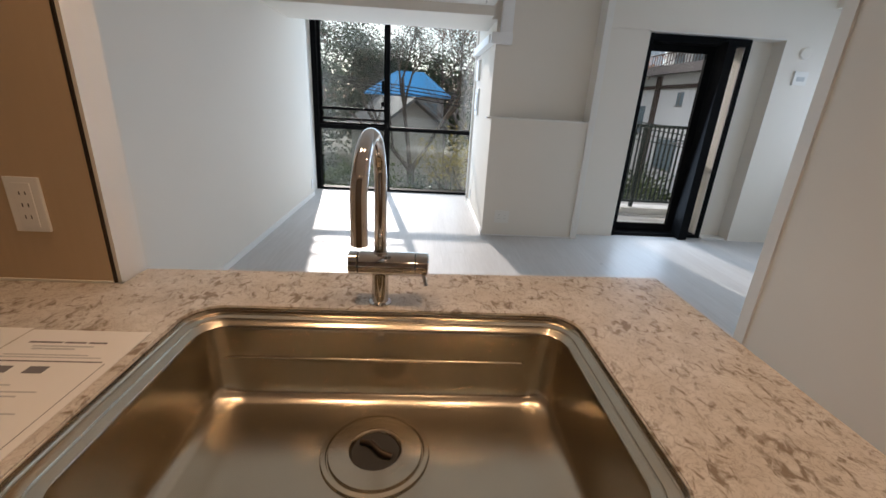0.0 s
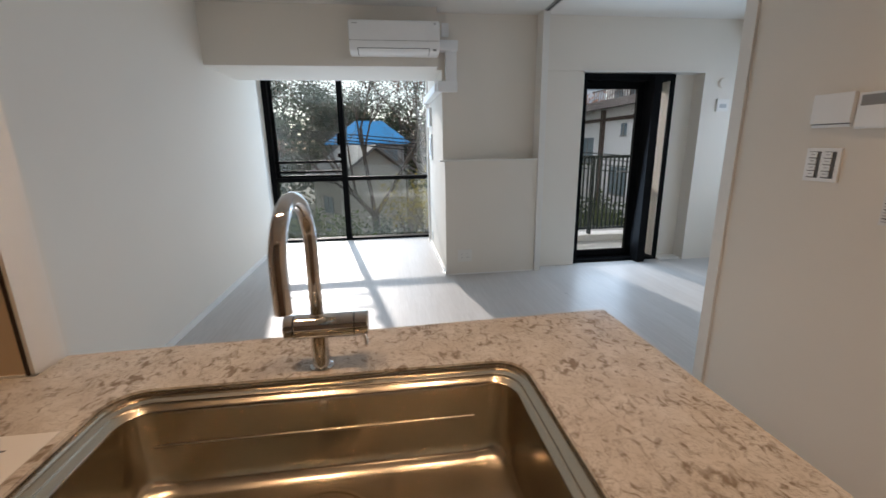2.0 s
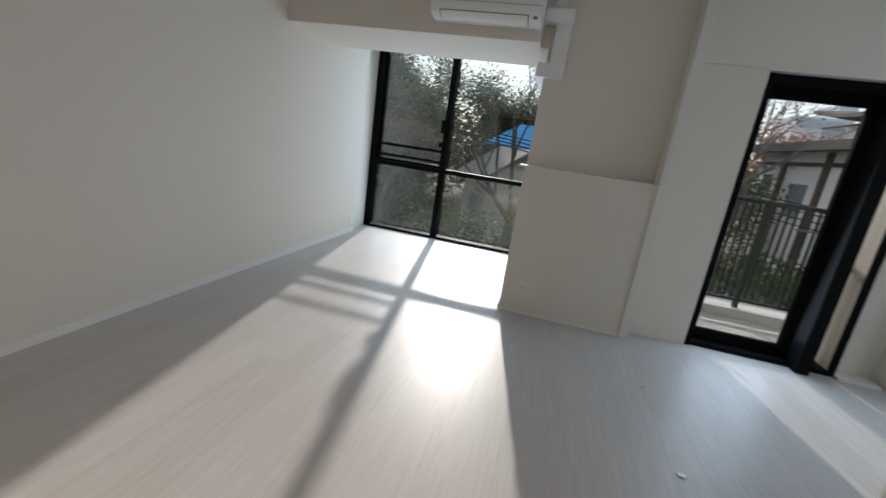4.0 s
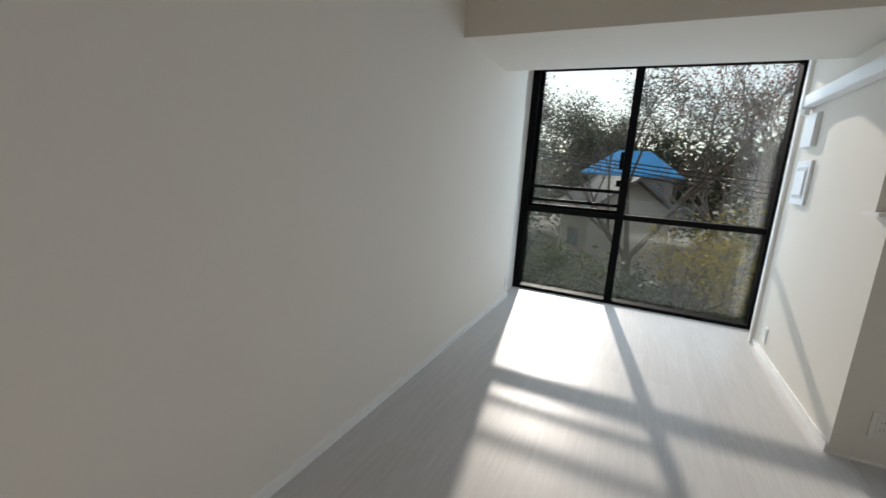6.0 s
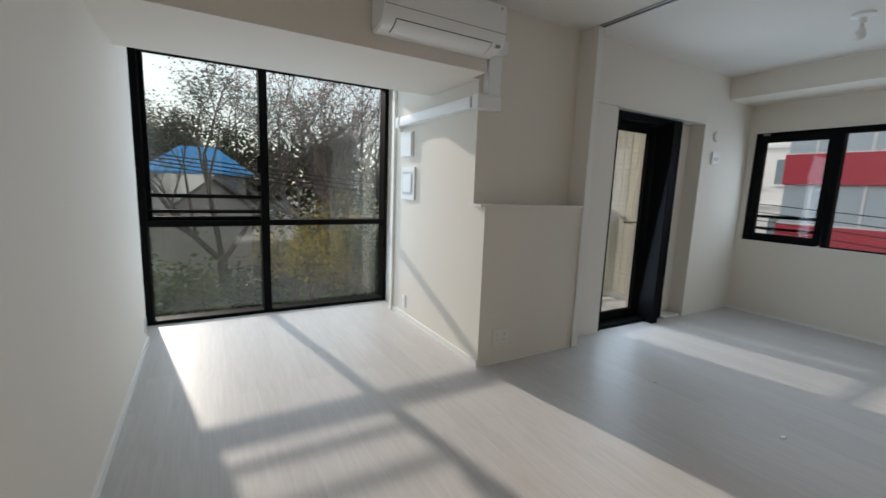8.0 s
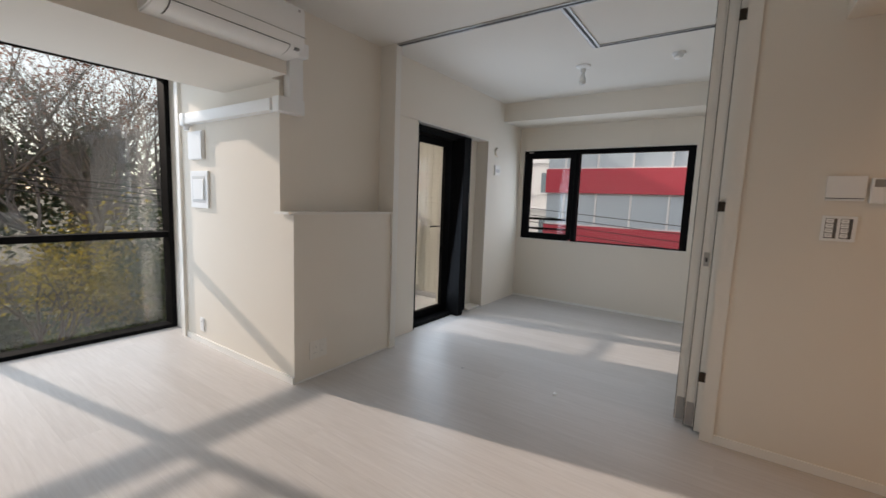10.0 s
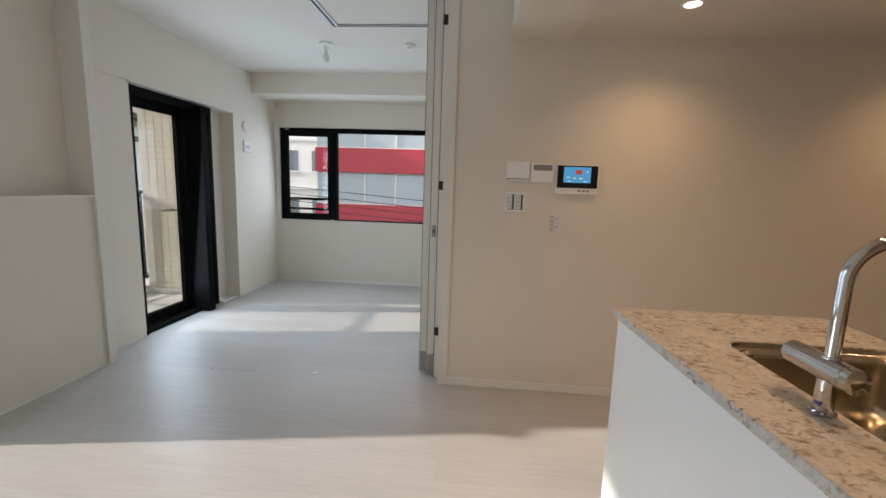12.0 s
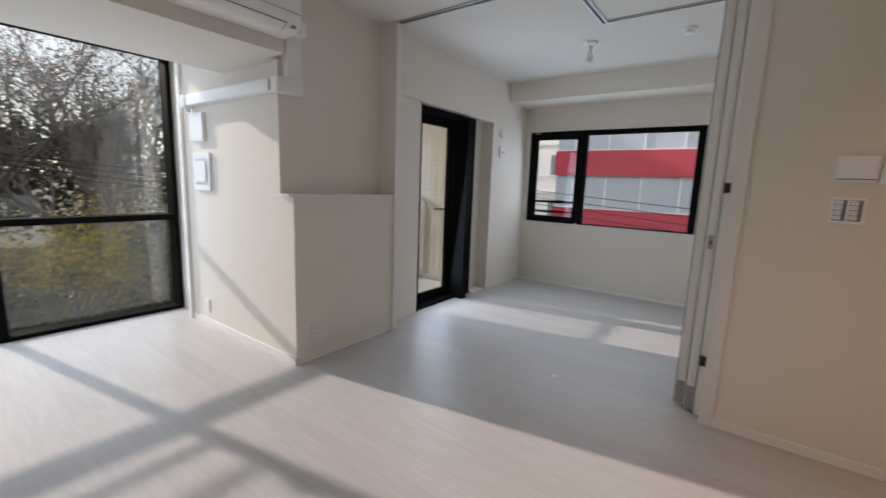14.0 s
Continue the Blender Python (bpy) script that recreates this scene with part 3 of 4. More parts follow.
o = thing("power_outlet", (0.71, 0.752, 1.06), "white double socket plate on the kitchen panel", "outlet")
outlet_parts(o, 0.712, 1.05, 0.752, "y", -1)
o = thing("power_outlet", (XA, 5.285, 0.165), "white low socket plate in the alcove", "outlet")
outlet_parts(o, 5.285, 0.168, XA, "x", -1)
o = thing("power_outlet", (XL, 5.42, 0.165), "white low socket plate on the long wall", "outlet")
outlet_parts(o, 5.42, 0.168, XL, "x", 1)

# ---- partition wall controls ----
M_WELL = simple("switch_well_grey", (0.10, 0.095, 0.09), 0.5)


def px(y1, y0, z1, z0, d0, d1, bev=0.0):
    return box(XP - d1, XP - d0, y0, y1, z0, z1, bev=bev)


o = thing("blank_cover_box", (XP, 1.205, 1.43), "square white wall box with a lift-off cover", "wall box")
part("case", px(1.272, 1.138, 1.486, 1.372, 0, 0.012, 0.002), M_PLASTIC, o)
part("lid", px(1.274, 1.136, 1.488, 1.386, 0.0125, 0.02, 0.003), M_PLASTIC, o)
part("seam", px(1.272, 1.138, 1.3855, 1.382, 0.012, 0.0132), M_WELL, o, "dark seam under the cover")
o = thing("room_controller", (XP, 1.055, 1.42), "white heating controller with a dark display strip", "controller")
part("case", px(1.122, 0.987, 1.48, 1.364, 0, 0.018, 0.004), M_PLASTIC, o)
part("display", px(1.112, 0.998, 1.472, 1.438, 0.018, 0.0195), M_GREY, o, "dark display")
part("flap", px(1.116, 0.993, 1.432, 1.37, 0.018, 0.0195, 0.0006), M_PLASTIC, o)
o = thing("intercom", (XP, 0.845, 1.39), "white intercom monitor with a lit blue screen", "intercom")
part("case", px(0.972, 0.718, 1.48, 1.302, 0, 0.022, 0.005), M_PLASTIC, o)
bz = part("bezel", px(0.966, 0.726, 1.472, 1.338, 0.022, 0.0245, 0.001), simple("black_gloss", (0.01, 0.012, 0.016), 0.08), o)
part("screen", px(0.928, 0.767, 1.464, 1.37, 0.0245, 0.0252), M_SCREEN, bz)
part("screen_tile", px(0.86, 0.82, 1.446, 1.42, 0.0252, 0.0256), M_SCREEN_RED, bz)
for y0, y1, z0, z1 in ((0.89, 0.91, 1.40, 1.405), (0.855, 0.87, 1.393, 1.40), (0.815, 0.835, 1.393, 1.40), (0.78, 0.795, 1.434, 1.44), (0.785, 0.81, 1.376, 1.38), (0.88, 0.905, 1.376, 1.38)):
    part("screen_text", px(y1 - 0.002, y0 + 0.002, z1, z0, 0.0252, 0.0256), M_SCREEN_WHITE, bz)
for y in (0.83, 0.805, 0.78):
    part("button", px(y + 0.009, y - 0.009, 1.326, 1.316, 0.022, 0.0235, 0.0006), M_GREY, o)
o = thing("switch_panel", (XP, 1.21, 1.24), "white plate with two rows of labelled light switches", "light switch")
part("plate", px(1.272, 1.148, 1.301, 1.18, 0, 0.009, 0.003), M_PLASTIC, o)
for c in (1.238, 1.184):
    part("switch_well", px(c + 0.021, c - 0.021, 1.288, 1.193, 0.009, 0.0096), M_WELL, o)
    for i in range(4):
        sw = part("switch", px(c + 0.019, c - 0.008, 1.286 - i * 0.023, 1.266 - i * 0.023, 0.0096, 0.013, 0.001), M_PLASTIC, o)
        part("switch_label", px(c + 0.012, c - 0.002, 1.279 - i * 0.023, 1.275 - i * 0.023, 0.013, 0.0133), M_INK_LIGHT, sw)
o = thing("instruction_sticker", (XP, 0.957, 1.11), "small printed paper notice stuck on the wall", "notice")
part("sheet", px(0.996, 0.92, 1.165, 1.056, 0, 0.0012), M_PAPER, o)
for i, (w, m) in enumerate(((0.024, M_INK), (0.06, M_INK_LIGHT), (0.055, M_INK_LIGHT), (0.022, M_INK), (0.058, M_INK_LIGHT), (0.024, M_INK), (0.058, M_INK_LIGHT), (0.05, M_INK_LIGHT), (0.022, M_INK), (0.05, M_INK_LIGHT))):
    part("print_line", px(0.99, 0.99 - w, 1.158 - i * 0.0098, 1.154 - i * 0.0098, 0.0012, 0.0016), m, o)

# ---- sliding panels and their tracks ----
for i in range(3):
    x0, y1 = 3.278 + i * 0.047, 1.70 + 0.055 * i
    o = thing("sliding_panel", (x0, 1.3, 0), "white sliding partition panel stacked at the wall's end", "sliding door", "stacked sliding panels")
    part("leaf", box(x0, x0 + 0.030, 0.92, y1, 0.012, 2.535, bev=0.002), M_TRIM, o)
    part("edge_seal", box(x0 - 0.0015, x0 - 0.0001, y1 - 0.003, y1, 0.012, 2.535), M_HINGE, o, "dark rubber edge seal")
    if i:
        part("bottom_shoe", box(x0 - 0.003, x0 - 0.0002, y1 - 0.048, y1 - 0.008, 0.015, 0.16, bev=0.0008), M_SILVER, o, "metal end shoe")
    if i == 1:
        lk = part("flush_lock", box(x0 - 0.004, x0 - 0.0002, y1 - 0.042, y1 - 0.014, 0.985, 1.065, bev=0.001), M_SILVER, o, "small metal lock plate")
        part("keyhole", box(x0 - 0.0055, x0 - 0.004, y1 - 0.033, y1 - 0.023, 1.01, 1.035), M_DARK, lk)
for z in (0.32, 1.30, 2.3):
    o = tagged(part("panel_buffer", box(3.262, 3.277, 1.665, 1.7005, z, z + 0.055, bev=0.002), M_HINGE), "dark brown catch on the edge of the panel stack", "catch", "dark panel catches")
# white jamb; the pocket's shade is put in as grey colour
wall("pocket_jamb", "white inner jamb behind the panels, greyed for shade", (3.256, 3.27, 1.5, 1.62, 0, ZC), mat=M_GREY, category="trim")
o = thing("ceiling_track", (3.2, 2.6, ZC), "recessed metal ceiling track for the sliding panels", "track")
for x0, x1, y0, y1 in ((3.155, 3.21, 1.67, 3.98), (3.21, 3.985, 2.6, 2.655), (3.945, 3.985, 1.2, 2.6), (3.21, 3.94, 1.72, 1.765)):
    rail = part("rail", box(x0, x1, y0, y1, ZC - 0.008, ZC - 0.001), M_SILVER, o)
    if x1 - x0 < y1 - y0:
        part("slot", box((x0 + x1) / 2 - 0.009, (x0 + x1) / 2 + 0.009, y0, y1, ZC - 0.010, ZC - 0.0082), M_DARK, rail)
    else:
        part("slot", box(x0, x1, (y0 + y1) / 2 - 0.009, (y0 + y1) / 2 + 0.009, ZC - 0.010, ZC - 0.0082), M_DARK, rail)

# ---- ceiling fittings ----
o = thing("bulb_holder", (4.38, 2.85, ZC), "white ceiling rose with a bare unlit bulb", "ceiling lamp")
part("rose", lathe(bmesh.new(), (4.38, 2.85, ZC), [(0.062, 0.0), (0.06, -0.016), (0.035, -0.024), (0.022, -0.03), (0.022, -0.062), (0.018, -0.064)][::-1], 32), M_PLASTIC, o, smooth=40)
part("bulb", lathe(bmesh.new(), (4.38, 2.85, ZC - 0.064), [(0.013, 0.0), (0.014, -0.02), (0.026, -0.045), (0.0305, -0.068), (0.026, -0.09), (0.012, -0.101), (0.001, -0.103)][::-1], 28), simple("opal_glass", (0.8, 0.8, 0.78), 0.2, var=0.01), o, "opal bulb", smooth=60)
o = thing("smoke_detector", (4.42, 2.106, ZC), "round white smoke detector on the ceiling", "smoke detector")
part("base", lathe(bmesh.new(), (4.42, 2.106, ZC), [(0.05, 0), (0.05, -0.012), (0.046, -0.016)][::-1], 32), M_PLASTIC, o, smooth=40)
part("sensor", lathe(bmesh.new(), (4.42, 2.106, ZC - 0.016), [(0.036, 0), (0.034, -0.022), (0.026, -0.028), (0.001, -0.029)][::-1], 32), M_PLASTIC, o, smooth=40)
# the two at y below -1 are unseen, added for more warm light
DOWNLIGHTS = ((2.78, 0.47), (2.78, -1.05), (1.75, 0.5), (1.2, 0.5), (1.5, -1.15))
for x, y in DOWNLIGHTS:
    o = thing("downlight", (x, y, ZK), "round recessed ceiling downlight, lit warm", "downlight", "kitchen downlights")
    part("ring", lathe(bmesh.new(), (x, y, ZK), [(0.036, -0.001), (0.038, -0.004), (0.05, -0.003), (0.052, 0.0)], 36), M_PLASTIC, o, smooth=40)
    part("lens", lathe(bmesh.new(), (x, y, ZK), [(0.001, -0.0005), (0.0355, -0.0005), (0.0355, -0.0015), (0.001, -0.0015)][::-1], 32), M_LAMP, o)
    li = bpy.data.lights.new("downlight_beam", "SPOT")
    li.energy, li.color, li.spot_size, li.spot_blend, li.shadow_soft_size = {0.47: 13, -1.05: 14, 0.5: 15 if x < 1.5 else 11, -1.15: 13}[y], (1.0, 0.655, 0.375), radians(140), 1.0, 0.042
    ob = new("downlight_beam", li)
    ob.location = (x, y, ZK - 0.012)

# ---- living room fittings ----


def air_conditioner():
    x0, x1, yb, z0 = 1.352, 2.138, 3.985, 2.12
    dp = 0.78
    a = thing("air_conditioner", ((x0 + x1) / 2, yb, z0), "white wall-mounted air conditioner under the ceiling", "air conditioner")
    prof = [(0, 0.268), (-0.215, 0.268), (-0.236, 0.262), (-0.245, 0.245), (-0.247, 0.12), (-0.243, 0.085), (-0.232, 0.058), (-0.212, 0.034),
            (-0.18, 0.016), (-0.13, 0.005), (-0.05, 0.0), (0, 0.004)]
    bm = extrude_profile(bmesh.new(), [(yb - 0.001 + y * dp, z0 + z) for y, z in prof], x0, x1)
    ends = [e for e in bm.edges if len(e.link_faces) == 2 and (len(e.link_faces[0].verts) > 6) != (len(e.link_faces[1].verts) > 6)]
    bmesh.ops.bevel(bm, geom=ends, offset=0.008, segments=3, affect="EDGES")
    part("body", bm, M_PLASTIC, a, smooth=40)
    # louver flap on the lower front, with a dark gap round it
    low = [(-0.222, 0.0435), (-0.212, 0.034), (-0.18, 0.016), (-0.13, 0.005), (-0.105, 0.0034)]

    def strip(d, xa, xb, grow):
        pts = [Vector((y, z)) for y, z in low]
        mid = Vector((-0.12, 0.13))
        outer = [p + (p - mid).normalized() * d for p in pts]
        inner = [p + (p - mid).normalized() * (d - 0.002) for p in reversed(pts)]
        if grow:
            outer[0] += Vector((-0.002, 0.004))
            outer[-1] += Vector((0.004, -0.0003))
        return extrude_profile(bmesh.new(), [(yb + p.x * dp, z0 + p.y) for p in outer + inner], xa, xb)

    part("louver_gap", strip(0.0022, x0 + 0.07, x1 - 0.09, True), M_DARK, a)
    part("louver", strip(0.0048, x0 + 0.075, x1 - 0.095, False), M_PLASTIC, a, smooth=40)
    part("panel_seam", box(x0 + 0.002, x1 - 0.002, yb - 0.2495 * dp, yb - 0.2475 * dp, z0 + 0.1, z0 + 0.103), M_GREY, a)
    part("indicator", box(x1 - 0.058, x1 - 0.03, yb - 0.226 * dp, yb - 0.20 * dp, z0 + 0.026, z0 + 0.04), M_GREY, a, "small dark indicator window")
    part("logo_mark", box(x0 + 0.03, x0 + 0.075, yb - 0.2485 * dp, yb - 0.247 * dp, z0 + 0.232, z0 + 0.238), M_INK_LIGHT, a)
    part("side_mark", box(x1 - 0.05, x1 - 0.035, yb - 0.2485 * dp, yb - 0.247 * dp, z0 + 0.232, z0 + 0.246), M_INK_LIGHT, a)


air_conditioner()

o = thing("pipe_cover", (2.28, 4.15, 1.85), "white plastic duct cover for the air conditioner pipes", "duct cover")
part("vertical_run", box(2.228, 2.336, 4.082, 4.1495, 1.93, 2.215, bev=0.008), M_PLASTIC, o, smooth=40)
part("elbow", box(2.142, 2.342, 4.072, 4.1495, 1.838, 1.936, bev=0.012), M_PLASTIC, o, smooth=40)
part("top_elbow", box(2.142, 2.342, 4.03, 4.1495, 2.2, 2.29, bev=0.012), M_PLASTIC, o, smooth=40)
part("long_run", box(2.128, XA - 0.0005, 4.152, 5.38, 1.845, 1.925, bev=0.01), M_PLASTIC, o, smooth=40)
part("end_cap", box(2.122, XA - 0.0005, 5.345, 5.42, 1.835, 1.932, bev=0.012), M_PLASTIC, o, smooth=40)
part("drain_collar", lathe(bmesh.new(), (2.165, 5.39, 1.80), [(0.022, 0.0), (0.022, 0.034)], 24), M_PLASTIC, o, smooth=40)

o = thing("wall_cover_box", (XA, 5.31, 1.68), "white rectangular cover box on the alcove wall", "wall box")
part("case", box(XA - 0.022, XA - 0.0005, 5.16, 5.39, 1.565, 1.79, bev=0.004), M_PLASTIC, o)
part("lid", box(XA - 0.03, XA - 0.0225, 5.164, 5.386, 1.569, 1.786, bev=0.004), M_PLASTIC, o)
o = thing("ventilation_grille", (XA, 5.31, 1.32), "white framed wall ventilation grille", "vent")
part("frame", box(XA - 0.018, XA - 0.0005, 5.10, 5.385, 1.17, 1.472, bev=0.004), M_PLASTIC, o)
part("field", box(XA - 0.0195, XA - 0.0182, 5.135, 5.35, 1.213, 1.428), simple("vent_grey", (0.62, 0.62, 0.61), 0.4), o)
part("core", box(XA - 0.026, XA - 0.0197, 5.155, 5.33, 1.238, 1.403, bev=0.003), M_PLASTIC, o)

o = thing("power_outlet", (2.395, 4.0, 0.2), "white double socket plate low on the pillar", "outlet")
part("plate", box(2.32, 2.47, 3.992, 3.9995, 0.14, 0.27, bev=0.002), M_TRIM, o)
for cx in (2.362, 2.428):
    ins = part("insert", box(cx - 0.021, cx + 0.021, 3.9895, 3.992, 0.158, 0.252, bev=0.0008), M_TRIM, o)
    for dz in (-0.02, 0.02):
        for du in (-0.006, 0.006):
            part("slot", box(cx + du - 0.001, cx + du + 0.001, 3.9888, 3.9896, 0.201 + dz, 0.209 + dz), M_DARK, ins)
o = thing("thermostat", (5.235, YN, 1.705), "small white wall remote in the bedroom", "controller")
part("case", box(5.165, 5.305, YN - 0.018, YN - 0.0005, 1.645, 1.77, bev=0.004), M_TRIM, o)
part("display", box(5.195, 5.275, YN - 0.0195, YN - 0.018, 1.68, 1.72), simple("pale_display", (0.5, 0.5, 0.48), 0.3), o)
o = thing("round_vent", (5.212, YN, 1.93), "round white wall vent cover in the bedroom", "vent")
part("cover", lathe(bmesh.new(), (5.212, YN - 0.0005, 1.93), [(0.056, 0), (0.056, -0.01), (0.047, -0.02), (0.001, -0.022)], 32, "y"), M_WALL, o, smooth=40)
o = thing("ceiling_socket", (2.235, 4.15, 2.38), "small white socket beside the air conditioner", "outlet")
part("plate", box(2.2, 2.27, 4.142, 4.1495, 2.34, 2.46, bev=0.002), M_PLASTIC, o)
tagged(part("paper_scrap", box(3.212, 3.246, 2.51, 2.53, 0.0005, 0.007, bev=0.002), M_PLASTIC), "tiny white scrap on the floor", "scrap")
tagged(part("floor_scuff", box(3.185, 3.212, 3.25, 3.262, 0.0003, 0.0014), M_GREY), "tiny dark chip on the floor", "scrap")

# ---- outside ----
GZ = -4.5
M_EARTH = simple("earth_and_litter", (0.14, 0.12, 0.09), 0.9, var=0.5, scale=1.5, bump=0.4)
M_WHITE_RENDER = simple("white_render", (0.86, 0.86, 0.86), 0.8, var=0.04, scale=2.0)
M_GREY_RENDER = simple("grey_render", (0.34, 0.33, 0.32), 0.8, var=0.1, scale=2.0)
M_CREAM = simple("cream_plaster", (0.46, 0.43, 0.38), 0.8, var=0.1, scale=2.0)
M_ROOF = simple("grey_roof_tiles", (0.16, 0.155, 0.15), 0.7, var=0.25, scale=6.0, bump=0.4)
M_ROOF_BROWN = simple("brown_roof", (0.10, 0.085, 0.085), 0.7, var=0.25, scale=6.0, bump=0.4)
M_TARP = simple("blue_roof_sheet", (0.045, 0.34, 0.72), 0.75, var=0.2, scale=1.5, bump=0.5)
M_POST = simple("dark_timber", (0.07, 0.045, 0.035), 0.7, var=0.2, scale=6.0)
# far towers: the haze of distance is painted in as blue-grey
M_HAZE = simple("hazed_tower_wall", (0.50, 0.55, 0.62), 0.7, var=0.05, scale=0.4)
M_HAZEGLASS = simple("hazy_window_band", (0.33, 0.40, 0.48), 0.3, var=0.15, scale=0.5)
M_RED = simple("red_panel", (0.58, 0.06, 0.09), 0.5, var=0.07, scale=0.8)
M_PALE = simple("pale_facade", (0.80, 0.82, 0.84), 0.6, var=0.06, scale=1.0)
M_WINGLASS = simple("far_window_glass", (0.22, 0.28, 0.32), 0.08, var=0.2, scale=0.6)
# office glazing: the reflected sky is put into the base colour as pale blue
M_SKYGLASS = simple("sky_tinted_window_glass", (0.50, 0.59, 0.66), 0.15, var=0.12, scale=0.5)
M_CONC = simple("balcony_concrete", (0.80, 0.81, 0.82), 0.8, var=0.12, scale=6.0, bump=0.2)
M_TILE = simple("beige_glazed_tile", (0.80, 0.785, 0.70), 0.4, var=0.08, scale=20.0)
M_GROUT = simple("tile_grout", (0.60, 0.58, 0.51), 0.9)
M_BARK = simple("bark", (0.085, 0.068, 0.055), 0.9, var=0.4, scale=8.0, bump=0.5)
M_BARK_PALE = simple("pale_bark", (0.15, 0.135, 0.13), 0.9, var=0.3, scale=8.0, bump=0.5)
M_WIRE = simple("black_cable", (0.015, 0.015, 0.016), 0.5)


def leaves(name, a, b, trans=0.45):
    k = Mat(name, a, 0.55)
    g = k.n("ShaderNodeNewGeometry")
    k.color(k.ramp(g.outputs["Random Per Island"], [(0.0, a), (1.0, b)]))
    ramp = k.b.inputs["Base Color"].links[0].from_socket
    tl = k.n("ShaderNodeBsdfTranslucent")
    k.l(ramp, tl.inputs[0])
    mx = k.n("ShaderNodeMixShader", Fac=trans)
    k.l(k.b.outputs[0], mx.inputs[1])
    k.l(tl.outputs[0], mx.inputs[2])
    k.l(mx.outputs[0], k.t.nodes["Material Output"].inputs[0])
    return k.m


M_EVER = leaves("evergreen_leaves", (0.022, 0.042, 0.024), (0.06, 0.095, 0.05), 0.2)
M_YELLOW = leaves("yellow_green_leaves", (0.17, 0.16, 0.03), (0.52, 0.38, 0.05))
M_DRY = leaves("dry_brown_leaves", (0.10, 0.065, 0.05), (0.25, 0.175, 0.14))
M_RUSSET = leaves("russet_leaves", (0.20, 0.07, 0.05), (0.34, 0.17, 0.12))
M_ORANGE = leaves("orange_autumn_leaves", (0.30, 0.09, 0.04), (0.55, 0.24, 0.10))
M_GREEN = leaves("shrub_leaves", (0.04, 0.07, 0.02), (0.14, 0.17, 0.06))

tagged(part("ground", box(-400, 400, 6.5, 700, GZ - 1, GZ), M_EARTH), "bare winter ground far below the windows", "ground", kind="structure")
tagged(part("ground_east", box(6.5, 400, -400, 6.5, GZ - 1, GZ), simple("asphalt", (0.06, 0.06, 0.062), 0.85, var=0.2, scale=4.0)), "street below the bedroom window", "road", kind="structure")


def grow(bm, rng, tips, p, d, length, r, depth, droop=0.0, bend=0.35):
    """A limb that bends, tapers and forks."""
    segs = 3 if depth > 1 else 2
    pts, rad = [p.copy()], [r]
    q = p.copy()
    for i in range(segs):
        d = (d + Vector((rng.uniform(-bend, bend), rng.uniform(-bend, bend), rng.uniform(-0.1, bend * 0.7) - droop)) * 0.55).normalized()
        q = q + d * length / segs
        pts.append(q.copy())
        rad.append(r * (1 - 0.42 * (i + 1) / segs))
    tube(bm, pts, rad, 6 if depth > 2 else 4)
    if depth <= 1:
        tips.extend(pts[1:])
    if depth > 0:
        for j in range(rng.choice((2, 3, 3)) if depth > 1 else 3):
            k = rng.uniform(0.45, 1.0)
            idx = min(segs, max(1, round(k * segs)))
            dd = (d + Vector((rng.uniform(-1, 1), rng.uniform(-1, 1), rng.uniform(-0.35, 0.75))) * 0.85).normalized()
            grow(bm, rng, tips, pts[idx], dd, length * rng.uniform(0.55, 0.8), rad[idx] * 0.68, depth - 1, droop, bend)


def tree(at, height, seed, bark, leaf, per_tip, size, depth, label, group="", r=None, first=0.3, spread=0.35, limbs=None, bend=0.35):
    rng = random.Random(seed)
    t = thing("tree", at, label, "tree", group)
    bm, tips = bmesh.new(), []
    base = Vector(at)
    r = r or height * 0.016
    fork = base + Vector((rng.uniform(-0.1, 0.1), rng.uniform(-0.1, 0.1), height * first))
    tube(bm, [base, base.lerp(fork, 0.5) + Vector((0.05, 0, 0)), fork], [r * 1.35, r * 1.08, r], 9)
    if limbs is None:
        turns = [rng.uniform(0, 6.28) for _ in range(4)]
        limbs = [(math.cos(a) * spread * 1.6, math.sin(a) * spread * 1.6, 1.0, rng.uniform(0.26, 0.36)) for a in turns]
    for dx, dy, dz, reach in limbs:
        grow(bm, rng, tips, fork, Vector((dx, dy, dz)).normalized(), height * reach, r * 0.68, depth, 0.0, bend)
    part("trunk", bm, bark, t)
    if per_tip:
        verts, faces = [], []
        for tip in tips:
            for _ in range(per_tip):
                c = tip + Vector((rng.gauss(0, 1), rng.gauss(0, 1), rng.gauss(0, 0.8))) * size * (3.2 if per_tip < 20 else 5.5)
                u = Vector((rng.uniform(-1, 1), rng.uniform(-1, 1), rng.uniform(-0.6, 0.6))).normalized()
                w = u.cross(Vector((rng.uniform(-1, 1), rng.uniform(-1, 1), rng.uniform(-1, 1)))).normalized()
                s = size * rng.uniform(0.6, 1.3)
                k = len(verts)
                verts += [c - u * s, c + w * s * 0.5, c + u * s, c - w * s * 0.5]
                faces.append((k, k + 1, k + 2, k + 3))
        me = bpy.data.meshes.new("crown")
        me.from_pydata(verts, [], faces)
        me.materials.append(leaf)
        ob = new("crown", me)
        ob.parent, ob.matrix_parent_inverse = t, t.matrix_basis.inverted()
    return t


